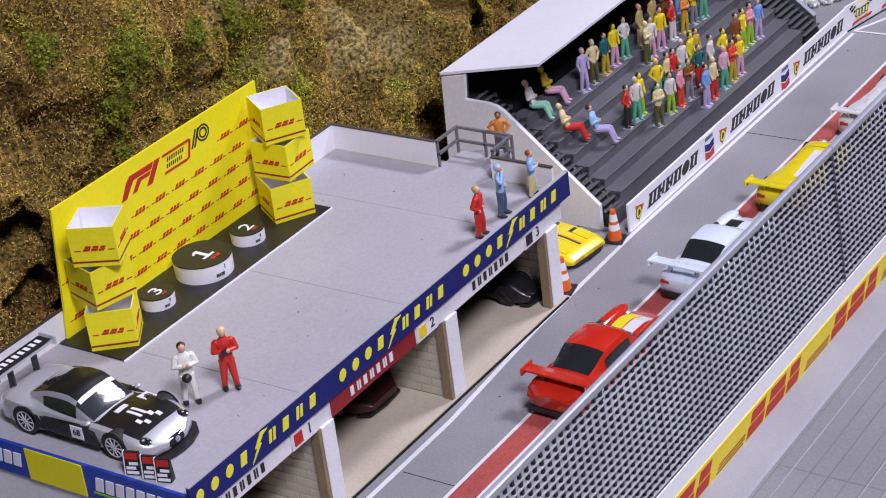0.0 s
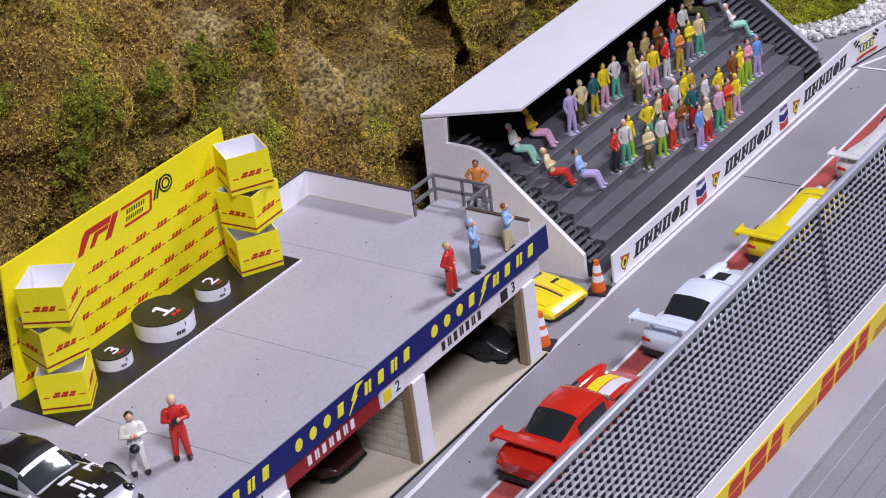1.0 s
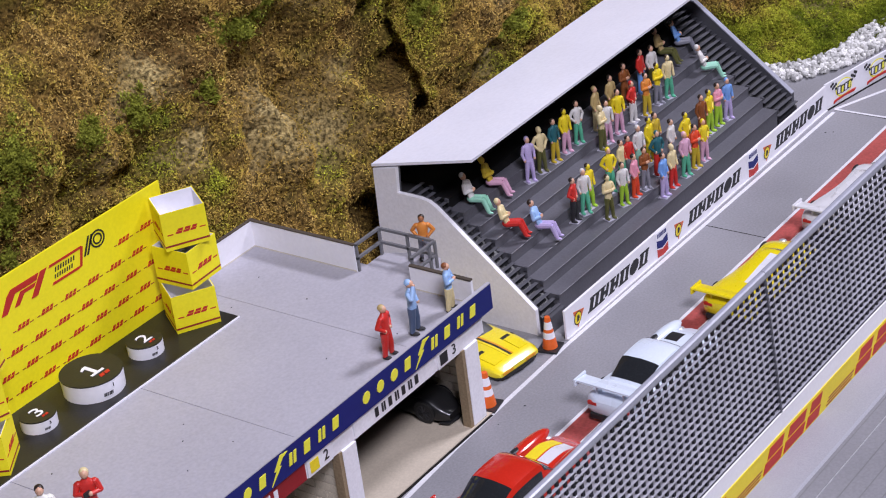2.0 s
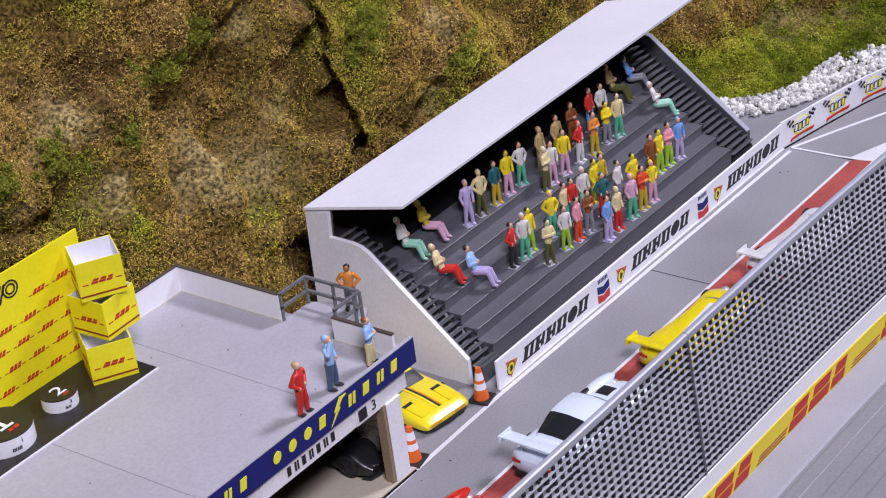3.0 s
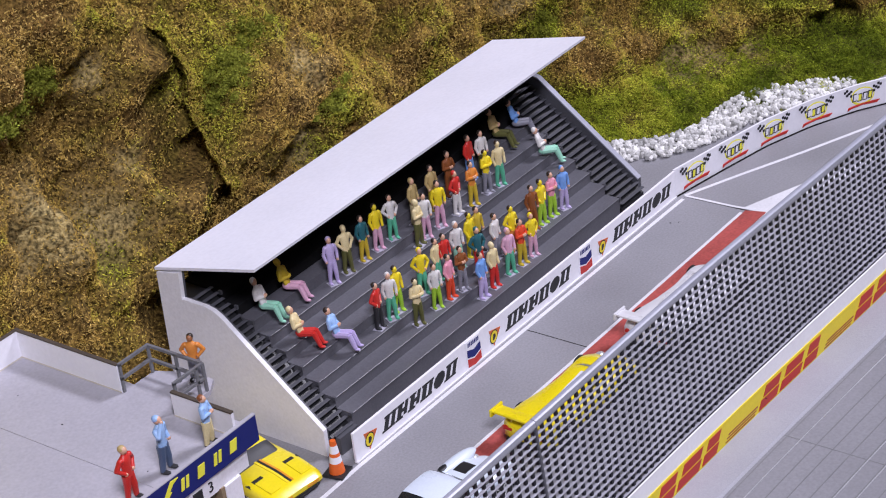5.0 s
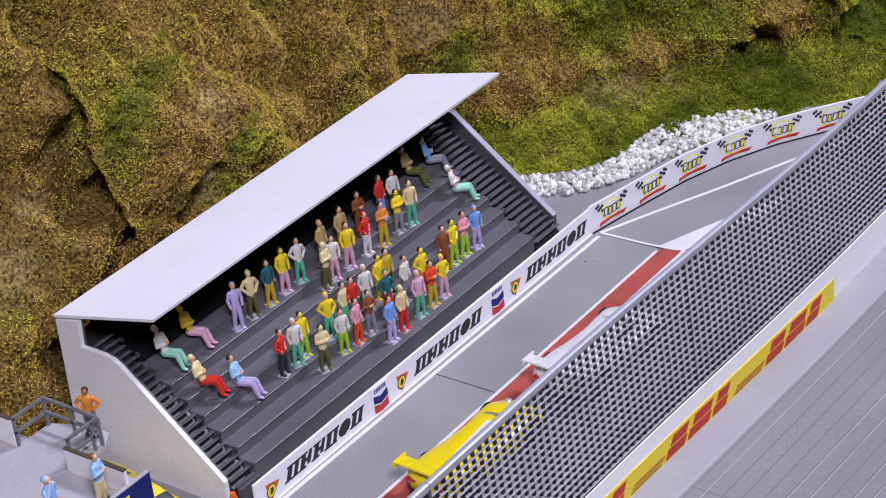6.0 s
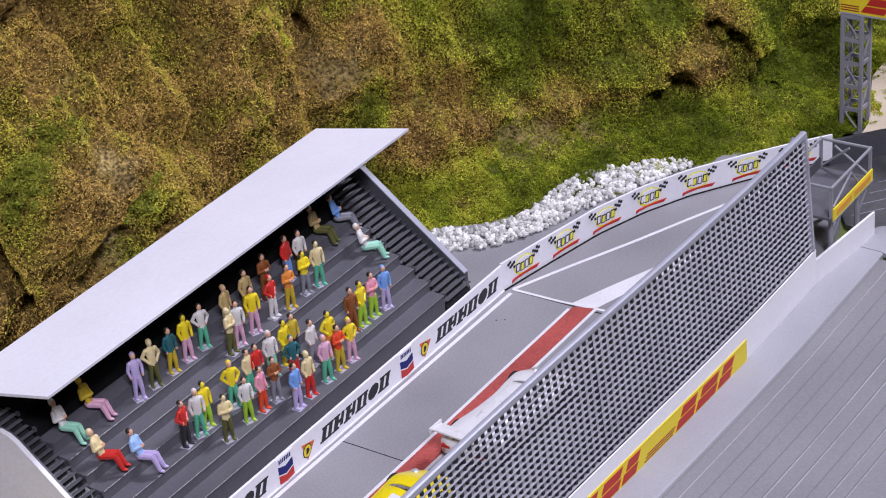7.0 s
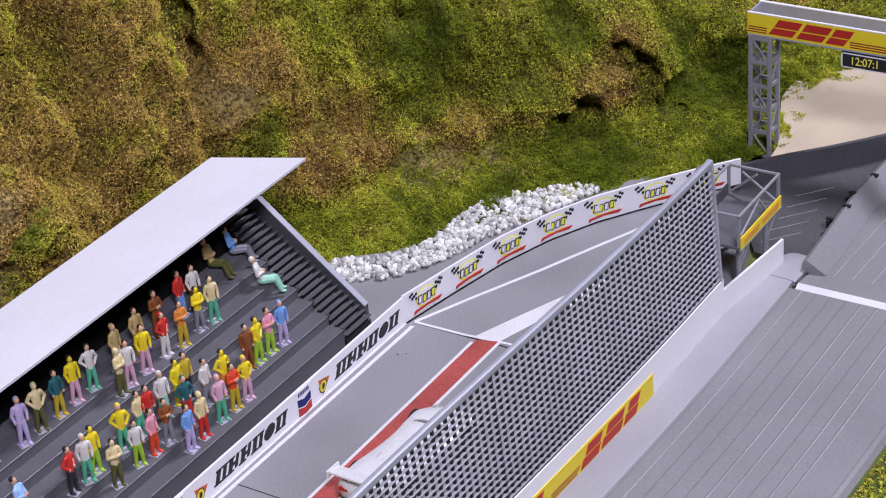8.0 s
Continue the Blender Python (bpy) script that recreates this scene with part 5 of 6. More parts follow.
def lattice(x0, x1, y0, y1, z0, z1):
    for x, y in ((x0, y0), (x1, y0), (x0, y1), (x1, y1)):
        part("tower_post", boxes((x - 1.0, x + 1.0, y - 1.0, y + 1.0, z0, z1), bevel=0.1), TOWER_GREY, gantry, at=GA)
    n = 5
    for k in range(n + 1):
        z = z0 + 1.5 + (z1 - z0 - 3) * k / n
        for a, b in (((x0, y0), (x1, y0)), ((x0, y1), (x1, y1)), ((x0, y0), (x0, y1)), ((x1, y0), (x1, y1))):
            part("tower_rung", boxes((min(a[0], b[0]) - 0.5, max(a[0], b[0]) + 0.5, min(a[1], b[1]) - 0.5, max(a[1], b[1]) + 0.5, z - 1.1, z + 1.1)), TOWER_GREY, gantry, at=GA)
        if k < n:
            zt = z + (z1 - z0 - 3) / n
            for a, b in (((x0, y0), (x1, y0)), ((x1, y1), (x0, y1)), ((x0, y1), (x0, y0)), ((x1, y0), (x1, y1))):
                p, q = (a, b) if k % 2 else (b, a)
                part("tower_brace", rod(bmesh.new(), (*p, z), (*q, zt), 0.5, 5), TOWER_GREY, gantry, at=GA)


lattice(499.4, 510.5, -85, -74, -6, 66.4)
lattice(499.4, 510.5, -262, -251, -9, 66.4)
beam = part("beam", boxes((499.0, 515.5, -266, -72.4, 66.4, 67.4), (514.3, 515.5, -266, -72.4, 67.4, 79.2), (499.8, 514.3, -73.6, -72.4, 67.4, 79.2), (499.8, 514.3, -266, -264.8, 67.4, 79.2)), CAP_GREY, gantry, "grey open-topped beam trough", at=GA)
part("beam_front", boxes((499.0, 499.8, -266, -72.4, 67.4, 79.2)), YELLOW_PRINT, beam, "yellow beam front", at=GA)
part("beam_lip", boxes((498.9, 500.2, -266.2, -72.2, 79.2, 79.8), (514.1, 515.8, -266.2, -72.2, 79.2, 79.8)), WHITE, beam, "white lip of the beam", at=GA)
for y0 in (-84.5, -190):
    for a, b in ((0, 13.4), (15.6, 30.0), (32, 42)):
        for v0, v1, q in ((68.9, 72.6, 0), (73.4, 77.7, 3.2)):
            p = [(y0 - a - q, v0), (y0 - b - q, v0), (y0 - b - q - 2.6, v1), (y0 - a - q - 2.6, v1)]
            part("beam_shape", prism(bmesh.new(), p, "x", 498.75, 499.0), RED_PRINT, beam, "bold slanted red shape", at=GA)
bm = bmesh.new()
for z in (68.6, 70.0, 71.4):
    box(bm, 498.85, 499.0, -82 - z * 0.02, -72.8, z, z + 0.6)
    box(bm, 498.85, 499.0, -185, -130, z, z + 0.6)
part("beam_stripes", bm, MAROON, beam, "thin dark red stripes", at=GA)
clock = part("clock_box", boxes((499.0, 503, -168, -125.5, 57.2, 65.8), (500, 501.4, -130, -128.5, 65.8, 66.4)), BLACK, gantry, "black display box hung under the beam", at=GA)
part("clock_frame", boxes((498.7, 499.0, -168, -125.5, 64.9, 65.5), (498.7, 499.0, -168, -125.5, 57.2, 57.7), (498.7, 499.0, -126.2, -125.5, 57.2, 65.5)), WHITE, clock, "thin white frame", at=GA)
text("clock_digits", "12:07:1", 6.4, LED, clock, Matrix.Translation((Vector((498.85, -138.4, 61.2)) - Vector(GA)) * MM) @ Matrix.Rotation(radians(-90), 4, "Z") @ pose(0, 0, 0, 90, 0, 0) @ Matrix.Diagonal((0.86, 1, 1, 1)))


# ---- traffic cones ----
def cone(x, y, s=1.0):
    ob = thing("traffic_cone", x, y, 0.02, 12, "orange and white traffic cone on a black square base", "traffic cone", "cones beside the garages")
    part("base", boxes((-5 * s, 5 * s, -5 * s, 5 * s, 0, 1.0), bevel=0.3), BLACK, ob, "black square base")
    bands = ((1.0, 6.0, ORANGE), (6.0, 9.0, WHITE), (9.0, 10.6, ORANGE), (10.6, 14.2, WHITE), (14.2, 16.4, ORANGE))
    for z0, z1, m in bands:
        r0, r1 = 3.5 - (z0 - 1) * 0.148, 3.5 - (z1 - 1) * 0.148
        part("cone_band", rod(bmesh.new(), (0, 0, z0 * s), (0, 0, z1 * s), r0 * s, 20, r1 * s), m, ob, "white band" if m is WHITE else "orange band", smooth=True)
    return ob


cone(-9, 3.4)
cone(-60.8, 1.8, 1.05)


# ---- model cars: local x points forward, origin on the ground under the middle ----
def smooth_rows(keys, n):
    """Rows of numbers, keyed by their first, drawn out to n rows on a smooth curve."""
    xs = [k[0] for k in keys]
    out = []
    for i in range(n):
        x = xs[0] + (xs[-1] - xs[0]) * i / (n - 1)
        j = max(0, min(len(keys) - 2, next((q for q in range(len(keys) - 1) if x <= xs[q + 1]), len(keys) - 2)))
        f = (x - xs[j]) / (xs[j + 1] - xs[j])
        p0, p1, p2, p3 = keys[max(j - 1, 0)], keys[j], keys[j + 1], keys[min(j + 2, len(keys) - 1)]
        row = [x]
        for a, b, c, d in zip(p0[1:], p1[1:], p2[1:], p3[1:]):
            m1, m2 = (c - a) * 0.4, (d - b) * 0.4
            row.append((2 * f ** 3 - 3 * f ** 2 + 1) * b + (f ** 3 - 2 * f ** 2 + f) * m1 + (-2 * f ** 3 + 3 * f ** 2) * c + (f ** 3 - f ** 2) * m2)
        out.append(row)
    return out


BODY_SHAPE = ((-0.86, 0.0), (-0.98, 0.12), (-1.0, 0.45), (-0.99, 0.70), (-0.93, 0.88), (-0.80, 0.97), (-0.5, 1.0), (0.0, 1.03), (0.5, 1.0), (0.80, 0.97), (0.93, 0.88), (0.99, 0.70), (1.0, 0.45), (0.98, 0.12), (0.86, 0.0))
CABIN_SHAPE = ((-1.0, 0.0), (-0.965, 0.35), (-0.90, 0.72), (-0.80, 0.93), (-0.60, 1.0), (0.0, 1.05), (0.60, 1.0), (0.80, 0.93), (0.90, 0.72), (0.965, 0.35), (1.0, 0.0))


def rings_of(rows, shape):
    return [[Vector((x, w * a, z0 + (z1 - z0) * b)) for a, b in shape] for x, w, z0, z1 in rows]


def patch(rings, i0, i1, j0, j1, lift):
    """Part of a lofted skin, lifted a little off it."""
    bm = bmesh.new()
    mid = sum((p for r in rings for p in r), Vector()) / (len(rings) * len(rings[0]))
    grid = []
    for i in range(i0, i1 + 1):
        row = []
        for j in range(j0, j1 + 1):
            a, b = rings[max(i - 1, 0)][j], rings[min(i + 1, len(rings) - 1)][j]
            c, d = rings[i][max(j - 1, 0)], rings[i][min(j + 1, len(rings[i]) - 1)]
            n = (b - a).cross(d - c)
            n = n.normalized() if n.length else Vector((0, 0, 1))
            if n.dot(rings[i][j] - Vector((rings[i][j].x * 0.9 + mid.x * 0.1, 0, mid.z * 0.6))) < 0:
                n.negate()
            row.append((bm.verts.new(rings[i][j] + n * lift), bm.verts.new(rings[i][j] - n * 0.15)))
        grid.append(row)
    for a, b in zip(grid, grid[1:]):
        for p, q, r, s in zip(a, a[1:], b[1:], b):
            bm.faces.new((p[0], q[0], r[0], s[0]))
    for line in (grid[0], grid[-1], [r[0] for r in grid], [r[-1] for r in grid]):
        for p, q in zip(line, line[1:]):
            bm.faces.new((p[0], p[1], q[1], q[0]))
    return bm


def wheel(ob, x, y, r, w, spokes=5, arched=True, dark=False):
    s = 1 if y > 0 else -1
    tyre = part("wheel", rod(bmesh.new(), (x, y - s * w, r), (x, y, r), r, 28), TYRE, ob, "black tyre", smooth=True)
    rim = bmesh.new()
    n = 24
    for i in range(n):
        a0, a1 = 2 * math.pi * i / n, 2 * math.pi * (i + 1) / n
        for ra, rb, ya, yb in ((0.74, 0.66, 0.12, 0.12), (0.66, 0.60, 0.12, -0.35)):
            ps = [(x + math.cos(a) * r * q, y + s * yy, r + math.sin(a) * r * q) for a, q, yy in ((a0, ra, ya), (a1, ra, ya), (a1, rb, yb), (a0, rb, yb))]
            rim.faces.new([rim.verts.new(p) for p in ps])
    for k in range(spokes * 2):
        a = 2 * math.pi * k / (spokes * 2)
        d = Vector((math.cos(a), 0, math.sin(a)))
        c = Vector((x, y + s * 0.05, r))
        rod(rim, c + d * r * 0.1, c + d * r * 0.66, 0.34, 4, 0.26)
    rod(rim, (x, y - s * 0.3, r), (x, y + s * 0.22, r), r * 0.16, 10)
    part("rim", rim, BLACK if dark else RIM, tyre, "black multi-spoke rim" if dark else "silver multi-spoke rim")
    if not arched:
        return
    arch = bmesh.new()
    for i in range(14):
        a0, a1 = math.pi * (i / 14), math.pi * ((i + 1) / 14)
        ps = [(x + math.cos(a) * r * q, y - s * 0.3 + s * o, r + math.sin(a) * r * q) for a, q, o in ((a0, 1.0, 0), (a1, 1.0, 0), (a1, 1.10, 0.12), (a0, 1.10, 0.12))]
        arch.faces.new([arch.verts.new(p) for p in ps])
    part("wheel_arch", arch, BLACK, ob, "dark wheel arch")


def gt_car(x, y, z, rz, paint, label, L=72, W=31, H=19, wing=True, wing_x=-31, wing_h=17, roof=None, stripe=None, low=False, lights=True, group="", proto=False, span=None, wedge=False, shape=None, glass_rows=(3, 7, 19, 23), flares=False):
    ob = thing("model_car", x, y, z, rz, label, "model car", group)
    h, w = L / 2, W / 2
    k = 0.72 if low else 1.0
    rows = smooth_rows([(-h, w * 0.60, 5.0, 9.6 * k + 1), (-h * 0.965, w * 0.84, 3.4, 11.4 * k + 1), (-h * 0.90, w * 0.95, 2.4, 12.4 * k + 0.6), (-h * 0.62, w * 1.0, 2.0, 13.0 * k), (-h * 0.2, w * 0.95, 1.8, 11.6 * k), (h * 0.15, w * 0.94, 1.8, 11.0 * k),
                        (h * 0.40, w * 0.97, 1.8, 11.6 * k), (h * 0.62, w * 0.99, 1.8, 11.4 * k), (h * 0.86, w * 0.90, 1.8, 8.0 * k), (h, w * 0.62, 2.4, 5.6 * k)], 33)
    if shape:
        rows = smooth_rows(shape[0], 33)
    if wedge:
        rows = smooth_rows([(-h, w * 0.86, 4.2, 9.4), (-h * 0.62, w * 1.0, 2.0, 9.6), (-h * 0.1, w * 0.98, 1.8, 8.6), (h * 0.3, w * 0.98, 1.8, 8.2), (h * 0.62, w * 0.98, 1.8, 7.9), (h * 0.88, w * 0.95, 1.8, 6.6), (h * 0.97, w * 0.91, 1.8, 5.6), (h, w * 0.86, 2.4, 4.4)], 33)
    body = rings_of(rows, BODY_SHAPE)
    part("body", loft(bmesh.new(), body), paint, ob, smooth=True)
    cab = smooth_rows([(-h * 0.72, w * 0.74, 9.0 * k, 11.6 * k), (-h * 0.50, w * 0.82, 9.4 * k, 15.2 * k if not low else 11.2), (-h * 0.28, w * 0.86, 9.6 * k, H - 0.5), (h * 0.02, w * 0.86, 9.6 * k, H), (h * 0.16, w * 0.86, 9.6 * k, H - 1.4), (h * 0.40, w * 0.86, 9.2 * k, 10.4 * k)], 25)
    if shape:
        cab = smooth_rows(shape[1], 25)
    if proto:
        cab = smooth_rows([(-h * 0.92, w * 0.62, 8.0, 11.8), (-h * 0.5, w * 0.64, 8.2, 12.6), (0, w * 0.62, 8.2, H - 0.8), (h * 0.22, w * 0.58, 8.2, H), (h * 0.34, w * 0.56, 8.2, H - 1.2), (h * 0.62, w * 0.52, 7.6, 8.8)], 25)
    cabin = rings_of(cab, CABIN_SHAPE)
    part("cabin", loft(bmesh.new(), cabin), roof or paint, ob, smooth=True)
    if not proto:
        part("rear_window", patch(cabin, glass_rows[0], glass_rows[1], 3, 7, 0.1), GLASS, ob, "dark glossy rear window", smooth=True)
    part("windscreen", patch(cabin, glass_rows[2], glass_rows[3], 2, 8, 0.1), BLACK if wedge else GLASS if proto else CLEAR, ob, "dark windscreen" if wedge or proto else "glossy windscreen", smooth=True)
    for j0, j1 in ((0, 2), (8, 10)):
        part("side_window", patch(cabin, 15 if proto else 8, 19 if proto else 18, j0, j1, 0.1), GLASS, ob, "dark side window", smooth=True)
    if stripe:
        if proto:
            part("deck_stripe", patch(cabin, 2, 17, 4, 5, 0.12), stripe, ob, "white stripe along the deck", smooth=True)
        else:
            part("bonnet_stripe", patch(body, 23, 26, 7, 8, 0.12), stripe, ob, "coloured bonnet panel", smooth=True)
    for fx, r in ((h * 0.58, 5.7 if shape else 5.15), (-h * 0.60, 5.9 if shape else 5.5)):
        for s in (-1, 1):
            if not wedge and not proto and not shape and fx > 0:
                part("fender_vent", blob(bmesh.new(), (h * 0.40, s * w * 0.80, (11.4 if shape else 11.9) * k), 3.6, 1.6, 0.5, 10, 6), BLACK, ob, "dark slot behind the wheel arch", smooth=True)
            wheel(ob, fx, s * (w + (-1.0 if wedge else 0.25)), r * (0.72 if wedge else 1), 5, arched=not wedge, dark=paint is CAR_BLACK)
    part("splitter", prism(bmesh.new(), [(h * 0.84, -w * 0.92), (h * 1.0, -w * 0.74), (h * 1.035, 0), (h * 1.0, w * 0.74), (h * 0.84, w * 0.92)], "z", 1.0, 1.8), BLACK, ob, "black front splitter")
    part("rear_bumper", boxes((-h - 0.4, -h + 2, -w * 0.7, w * 0.7, 2.0, 4.6), bevel=0.3), BLACK, ob, "black rear diffuser")
    if flares:
        for s in (-1, 1):
            for fx, lx, lz in ((h * 0.58, h * 0.36, 2.9), (-h * 0.58, h * 0.34, 2.4)):
                part("wing_flare", blob(bmesh.new(), (fx, s * w * 0.76, 9.6), lx, w * 0.28, lz, 18, 10), paint, ob, "swelling painted wing over the wheel", smooth=True)
    if lights:
        for s in (-1, 1):
            part("headlight", blob(bmesh.new(), (h * (0.87 if shape else 0.84), s * w * (0.68 if shape else 0.62), 8.1 if shape else 7.6 * k), 3.2 if shape else 2.6, 2.1, 1.2, 12, 7), CHROME if not shape else GLASS, ob, "clear headlight", smooth=True)
            part("tail_light", boxes((-h - 0.15, -h + 1, s * w * 0.6 - 2.2, s * w * 0.6 + 2.2, 8.6 * k, 10.0 * k)), RED_PRINT, ob, "red tail light")
            if not proto:
                part("wing_mirror", blob(bmesh.new(), (h * 0.24, s * w * 0.92, 11.6 * k + 0.4), 1.2, 1.5, 0.9, 8, 5), paint, ob, smooth=True)
    if wing:
        bm = bmesh.new()
        w = (span or W) / 2
        loft(bm, [[Vector((wing_x - 3.6, s, wing_h + 0.5)), Vector((wing_x - 3.4, s, wing_h + 1.2)), Vector((wing_x, s, wing_h + 1.0)), Vector((wing_x + 3.6, s, wing_h + 0.2)), Vector((wing_x + 3.6, s, wing_h - 0.3)), Vector((wing_x, s, wing_h))] for s in (-w, 0, w)])
        rear_wing = part("rear_wing", bm, paint, ob, "broad rear wing")
        for s in (-1, 1):
            part("end_plate", boxes((wing_x - 4.4, wing_x + 4.2, s * w - 0.5, s * w + 0.5, wing_h - 1.6, wing_h + 1.8), bevel=0.2), paint, rear_wing)
            part("wing_strut", boxes((wing_x - 1.6, wing_x + 1.6, s * w * 0.42 - 0.4, s * w * 0.42 + 0.4, 9.0 * k, wing_h)), paint if paint is not SILVER else BLACK, rear_wing)
    return ob, body, cabin, h, W / 2


CAR_ORANGE = mat("orange_stripe", (0.70, 0.28, 0.02), 0.3, 0.06)
PIT_CARS = "cars parked along the pit wall"
ob, body, cabin, h, w = gt_car(-116, -49.5, 0.15, -2, CAR_RED, "glossy red model touring car with broad rear wing by the kerb", L=84, W=28, span=32, H=20, wing_x=-33, wing_h=16, group=PIT_CARS, flares=True, glass_rows=(3, 9, 19, 23))
for u0, u1, m, name in ((-0.9, -0.1, CAR_WHITE, "white bonnet stripe"), (0.0, 0.8, YELLOW_PRINT, "yellow bonnet stripe")):
    strip = [[r[7] + ((r[8] if u > 0 else r[6]) - r[7]) * abs(u) + Vector((0, 0, 0.03)) for u in (u0, u1)] for r in body]
    part("bonnet_stripe", patch(strip, 22, 29, 0, 1, 0.18), m, ob, name)
gt_car(-14, -55.5, 0.15, -2, CAR_BLUE, "pale blue-white model racing car with broad rear wing", L=76, W=26.5, span=32, wing_x=-34, wing_h=17, stripe=BLACK, group=PIT_CARS, flares=True, glass_rows=(3, 9, 19, 23))
gt_car(77, -59.5, 0.15, -2, CAR_YELLOW, "bright yellow long-tailed model racing car with white deck stripe", L=74, W=26, span=31, H=15.5, wing_x=-34, wing_h=14.6, stripe=CAR_WHITE, group=PIT_CARS, proto=True, low=False)
gt_car(166, -65.5, 0.15, -2, CAR_WHITE, "plain white long-tailed model racing car beside the kerb", L=76, W=29, span=31, H=15.5, wing_x=-35, wing_h=15.4, group=PIT_CARS, proto=True)
gt_car(-177, 57, 0.72, -90, CAR_DARKRED, "dark red model car standing inside its garage", L=70, W=30, lights=False, wing=False, group="cars in the garages")
gt_car(-77.0, 34, 0.72, -90, CAR_BLACK, "narrow glossy black model car standing against the garage wall", L=54, W=14.5, H=23, lights=False, wing=False, group="cars in the garages")
ob, body, cabin, h, w = gt_car(-26, 43, 0.15, -97, CAR_YELLOW, "yellow wedge-nosed model sports car with dark bonnet stripe", L=76, W=30, H=12.5, low=True, wing=False, wedge=True, lights=False)
for u0, u1, m, name in ((-0.03, 0.05, BLACK, "black bonnet stripe"), (-0.12, -0.035, YELLOW_PRINT, "pale orange bonnet stripe"), (0.055, 0.12, CAR_ORANGE, "orange bonnet stripe")):
    strip = [[r[7] + (r[8] - r[7]) * 2 * u + Vector((0, 0, 0.02)) for u in (u0, u1)] for r in body]
    part("stripe", patch(strip, 17, 30, 0, 1, 0.15), m, ob, name)

for s in (-1, 1):
    cover = [[r[7] + (r[9 if s > 0 else 5] - r[7]) * u + Vector((0, 0, 0.02)) for u in (0.52, 0.96)] for r in body]
    lamp = part("headlight_cover", patch(cover, 26, 30, 0, 1, 0.45), CAR_YELLOW, ob, "yellow pop-up headlight cover")
    part("cover_gap", patch(cover, 25, 26, 0, 1, 0.12), BLACK, lamp, "dark gap behind the cover")
    part("nose_light", boxes((h - 0.6, h + 0.25, s * w * 0.5 - 3.2, s * w * 0.5 + 3.2, 2.9, 3.9)), CAR_ORANGE, ob, "orange turn light in the nose")
part("nose_lip", prism(bmesh.new(), [(h - 8, -w * 0.9), (h - 1.5, -w * 0.86), (h + 0.6, -w * 0.6), (h + 0.6, w * 0.6), (h - 1.5, w * 0.86), (h - 8, w * 0.9)], "z", 0.9, 2.3), BLACK, ob, "black lip under the nose")

# show car on the roof
SHOW_BODY = [(-38, 12.6, 4.5, 11.6), (-35.5, 14.5, 3, 13.2), (-24, 15.7, 2, 13.6), (-12, 14.3, 1.8, 12.0), (5, 14.0, 1.8, 11.0), (15, 14.7, 1.8, 11.2), (23, 15.6, 1.8, 11.2), (29.5, 15.2, 1.8, 9.9), (34.5, 13.6, 1.8, 8.2), (37.2, 10.6, 2.0, 6.8), (38.8, 6.0, 2.6, 5.8)]
SHOW_CABIN = [(-29, 9.6, 10, 12.6), (-21, 11.0, 10.4, 16.0), (-13, 11.7, 10.6, 18.6), (-6, 11.8, 10.4, 19.2), (-1, 11.8, 10.2, 18.2), (11, 12.2, 9.6, 10.9)]
show, body, cabin, h, w = gt_car(-299.5, 61.5, 54.85, -90, SILVER, "silver and black model racing car parked on the roof", L=76, W=31, wing_x=-36, wing_h=22, roof=SILVER, shape=(SHOW_BODY, SHOW_CABIN), glass_rows=(3, 8, 18, 23))


def decal(name, i0, i1, u0, u1, m, label):
    """Print on the bonnet, following its skin; u runs from -1 to 1 across the panel."""
    strip = []
    for r in body:
        strip.append([r[7] + ((r[9] if u > 0 else r[5]) - r[7]) * abs(u) * 0.98 + Vector((0, 0, 0.05 + 0.1 * (0.5 - abs(abs(u) - 0.5)))) for u in (u0, (u0 + u1) / 2, u1)])
    part(name, patch(strip, i0, i1, 0, 2, 0.22), m, show, label)


part("bonnet_panel", patch(body, 19, 29, 5, 9, 0.1), CAR_BLACK, show, "black bonnet panel", smooth=True)
part("roof_panel", patch(cabin, 8, 18, 3, 7, 0.12), CAR_BLACK, show, "black patterned roof panel", smooth=True)
part("screen_band", patch(cabin, 18, 19, 3, 7, 0.16), WHITE, show, "white band over the windscreen", smooth=True)
for i0, i1, u0, u1 in ((21, 22, -0.30, 0.22), (23, 26, -0.16, -0.05), (23, 26, 0.05, 0.16), (26, 27, -0.42, -0.28), (26, 27, 0.10, 0.26), (27, 28, -0.26, -0.12), (27, 28, 0.26, 0.42)):
    decal("bonnet_mark", i0, i1, u0, u1, WHITE, "white bonnet stripe")
for s in (-1, 1):
    y = s * (w + 0.05)
    part("door_panel", prism(bmesh.new(), [(-16, 4.4), (14, 3.6), (12, 8.6), (4, 10.4), (-14, 9.6)], "y", min(y, y - s * 1.6), max(y, y - s * 1.6)), CAR_BLACK, show, "black door panel")
    bm = bmesh.new()
    for i in range(5):
        a = -20 + i * 2.6
        prism(bm, [(a, 10.2), (a + 1.4, 10.4), (a + 5.2, 5.2), (a + 3.8, 5.0)], "y", min(y, y + s * 0.2), max(y, y + s * 0.2))
    part("side_slashes", bm, BLACK, show, "black slanted side slashes")
    plate = part("race_roundel", boxes((1, 7, min(y, y + s * 0.25), max(y, y + s * 0.25), 4.9, 10.2)), WHITE, show, "white number square")
    text("car_number", "68", 3.8, BLACK_PRINT, plate, pose(0.004, (y + s * 0.3) * MM, 0.0076, 90, 0, 180 if s > 0 else 0))
bm = bmesh.new()
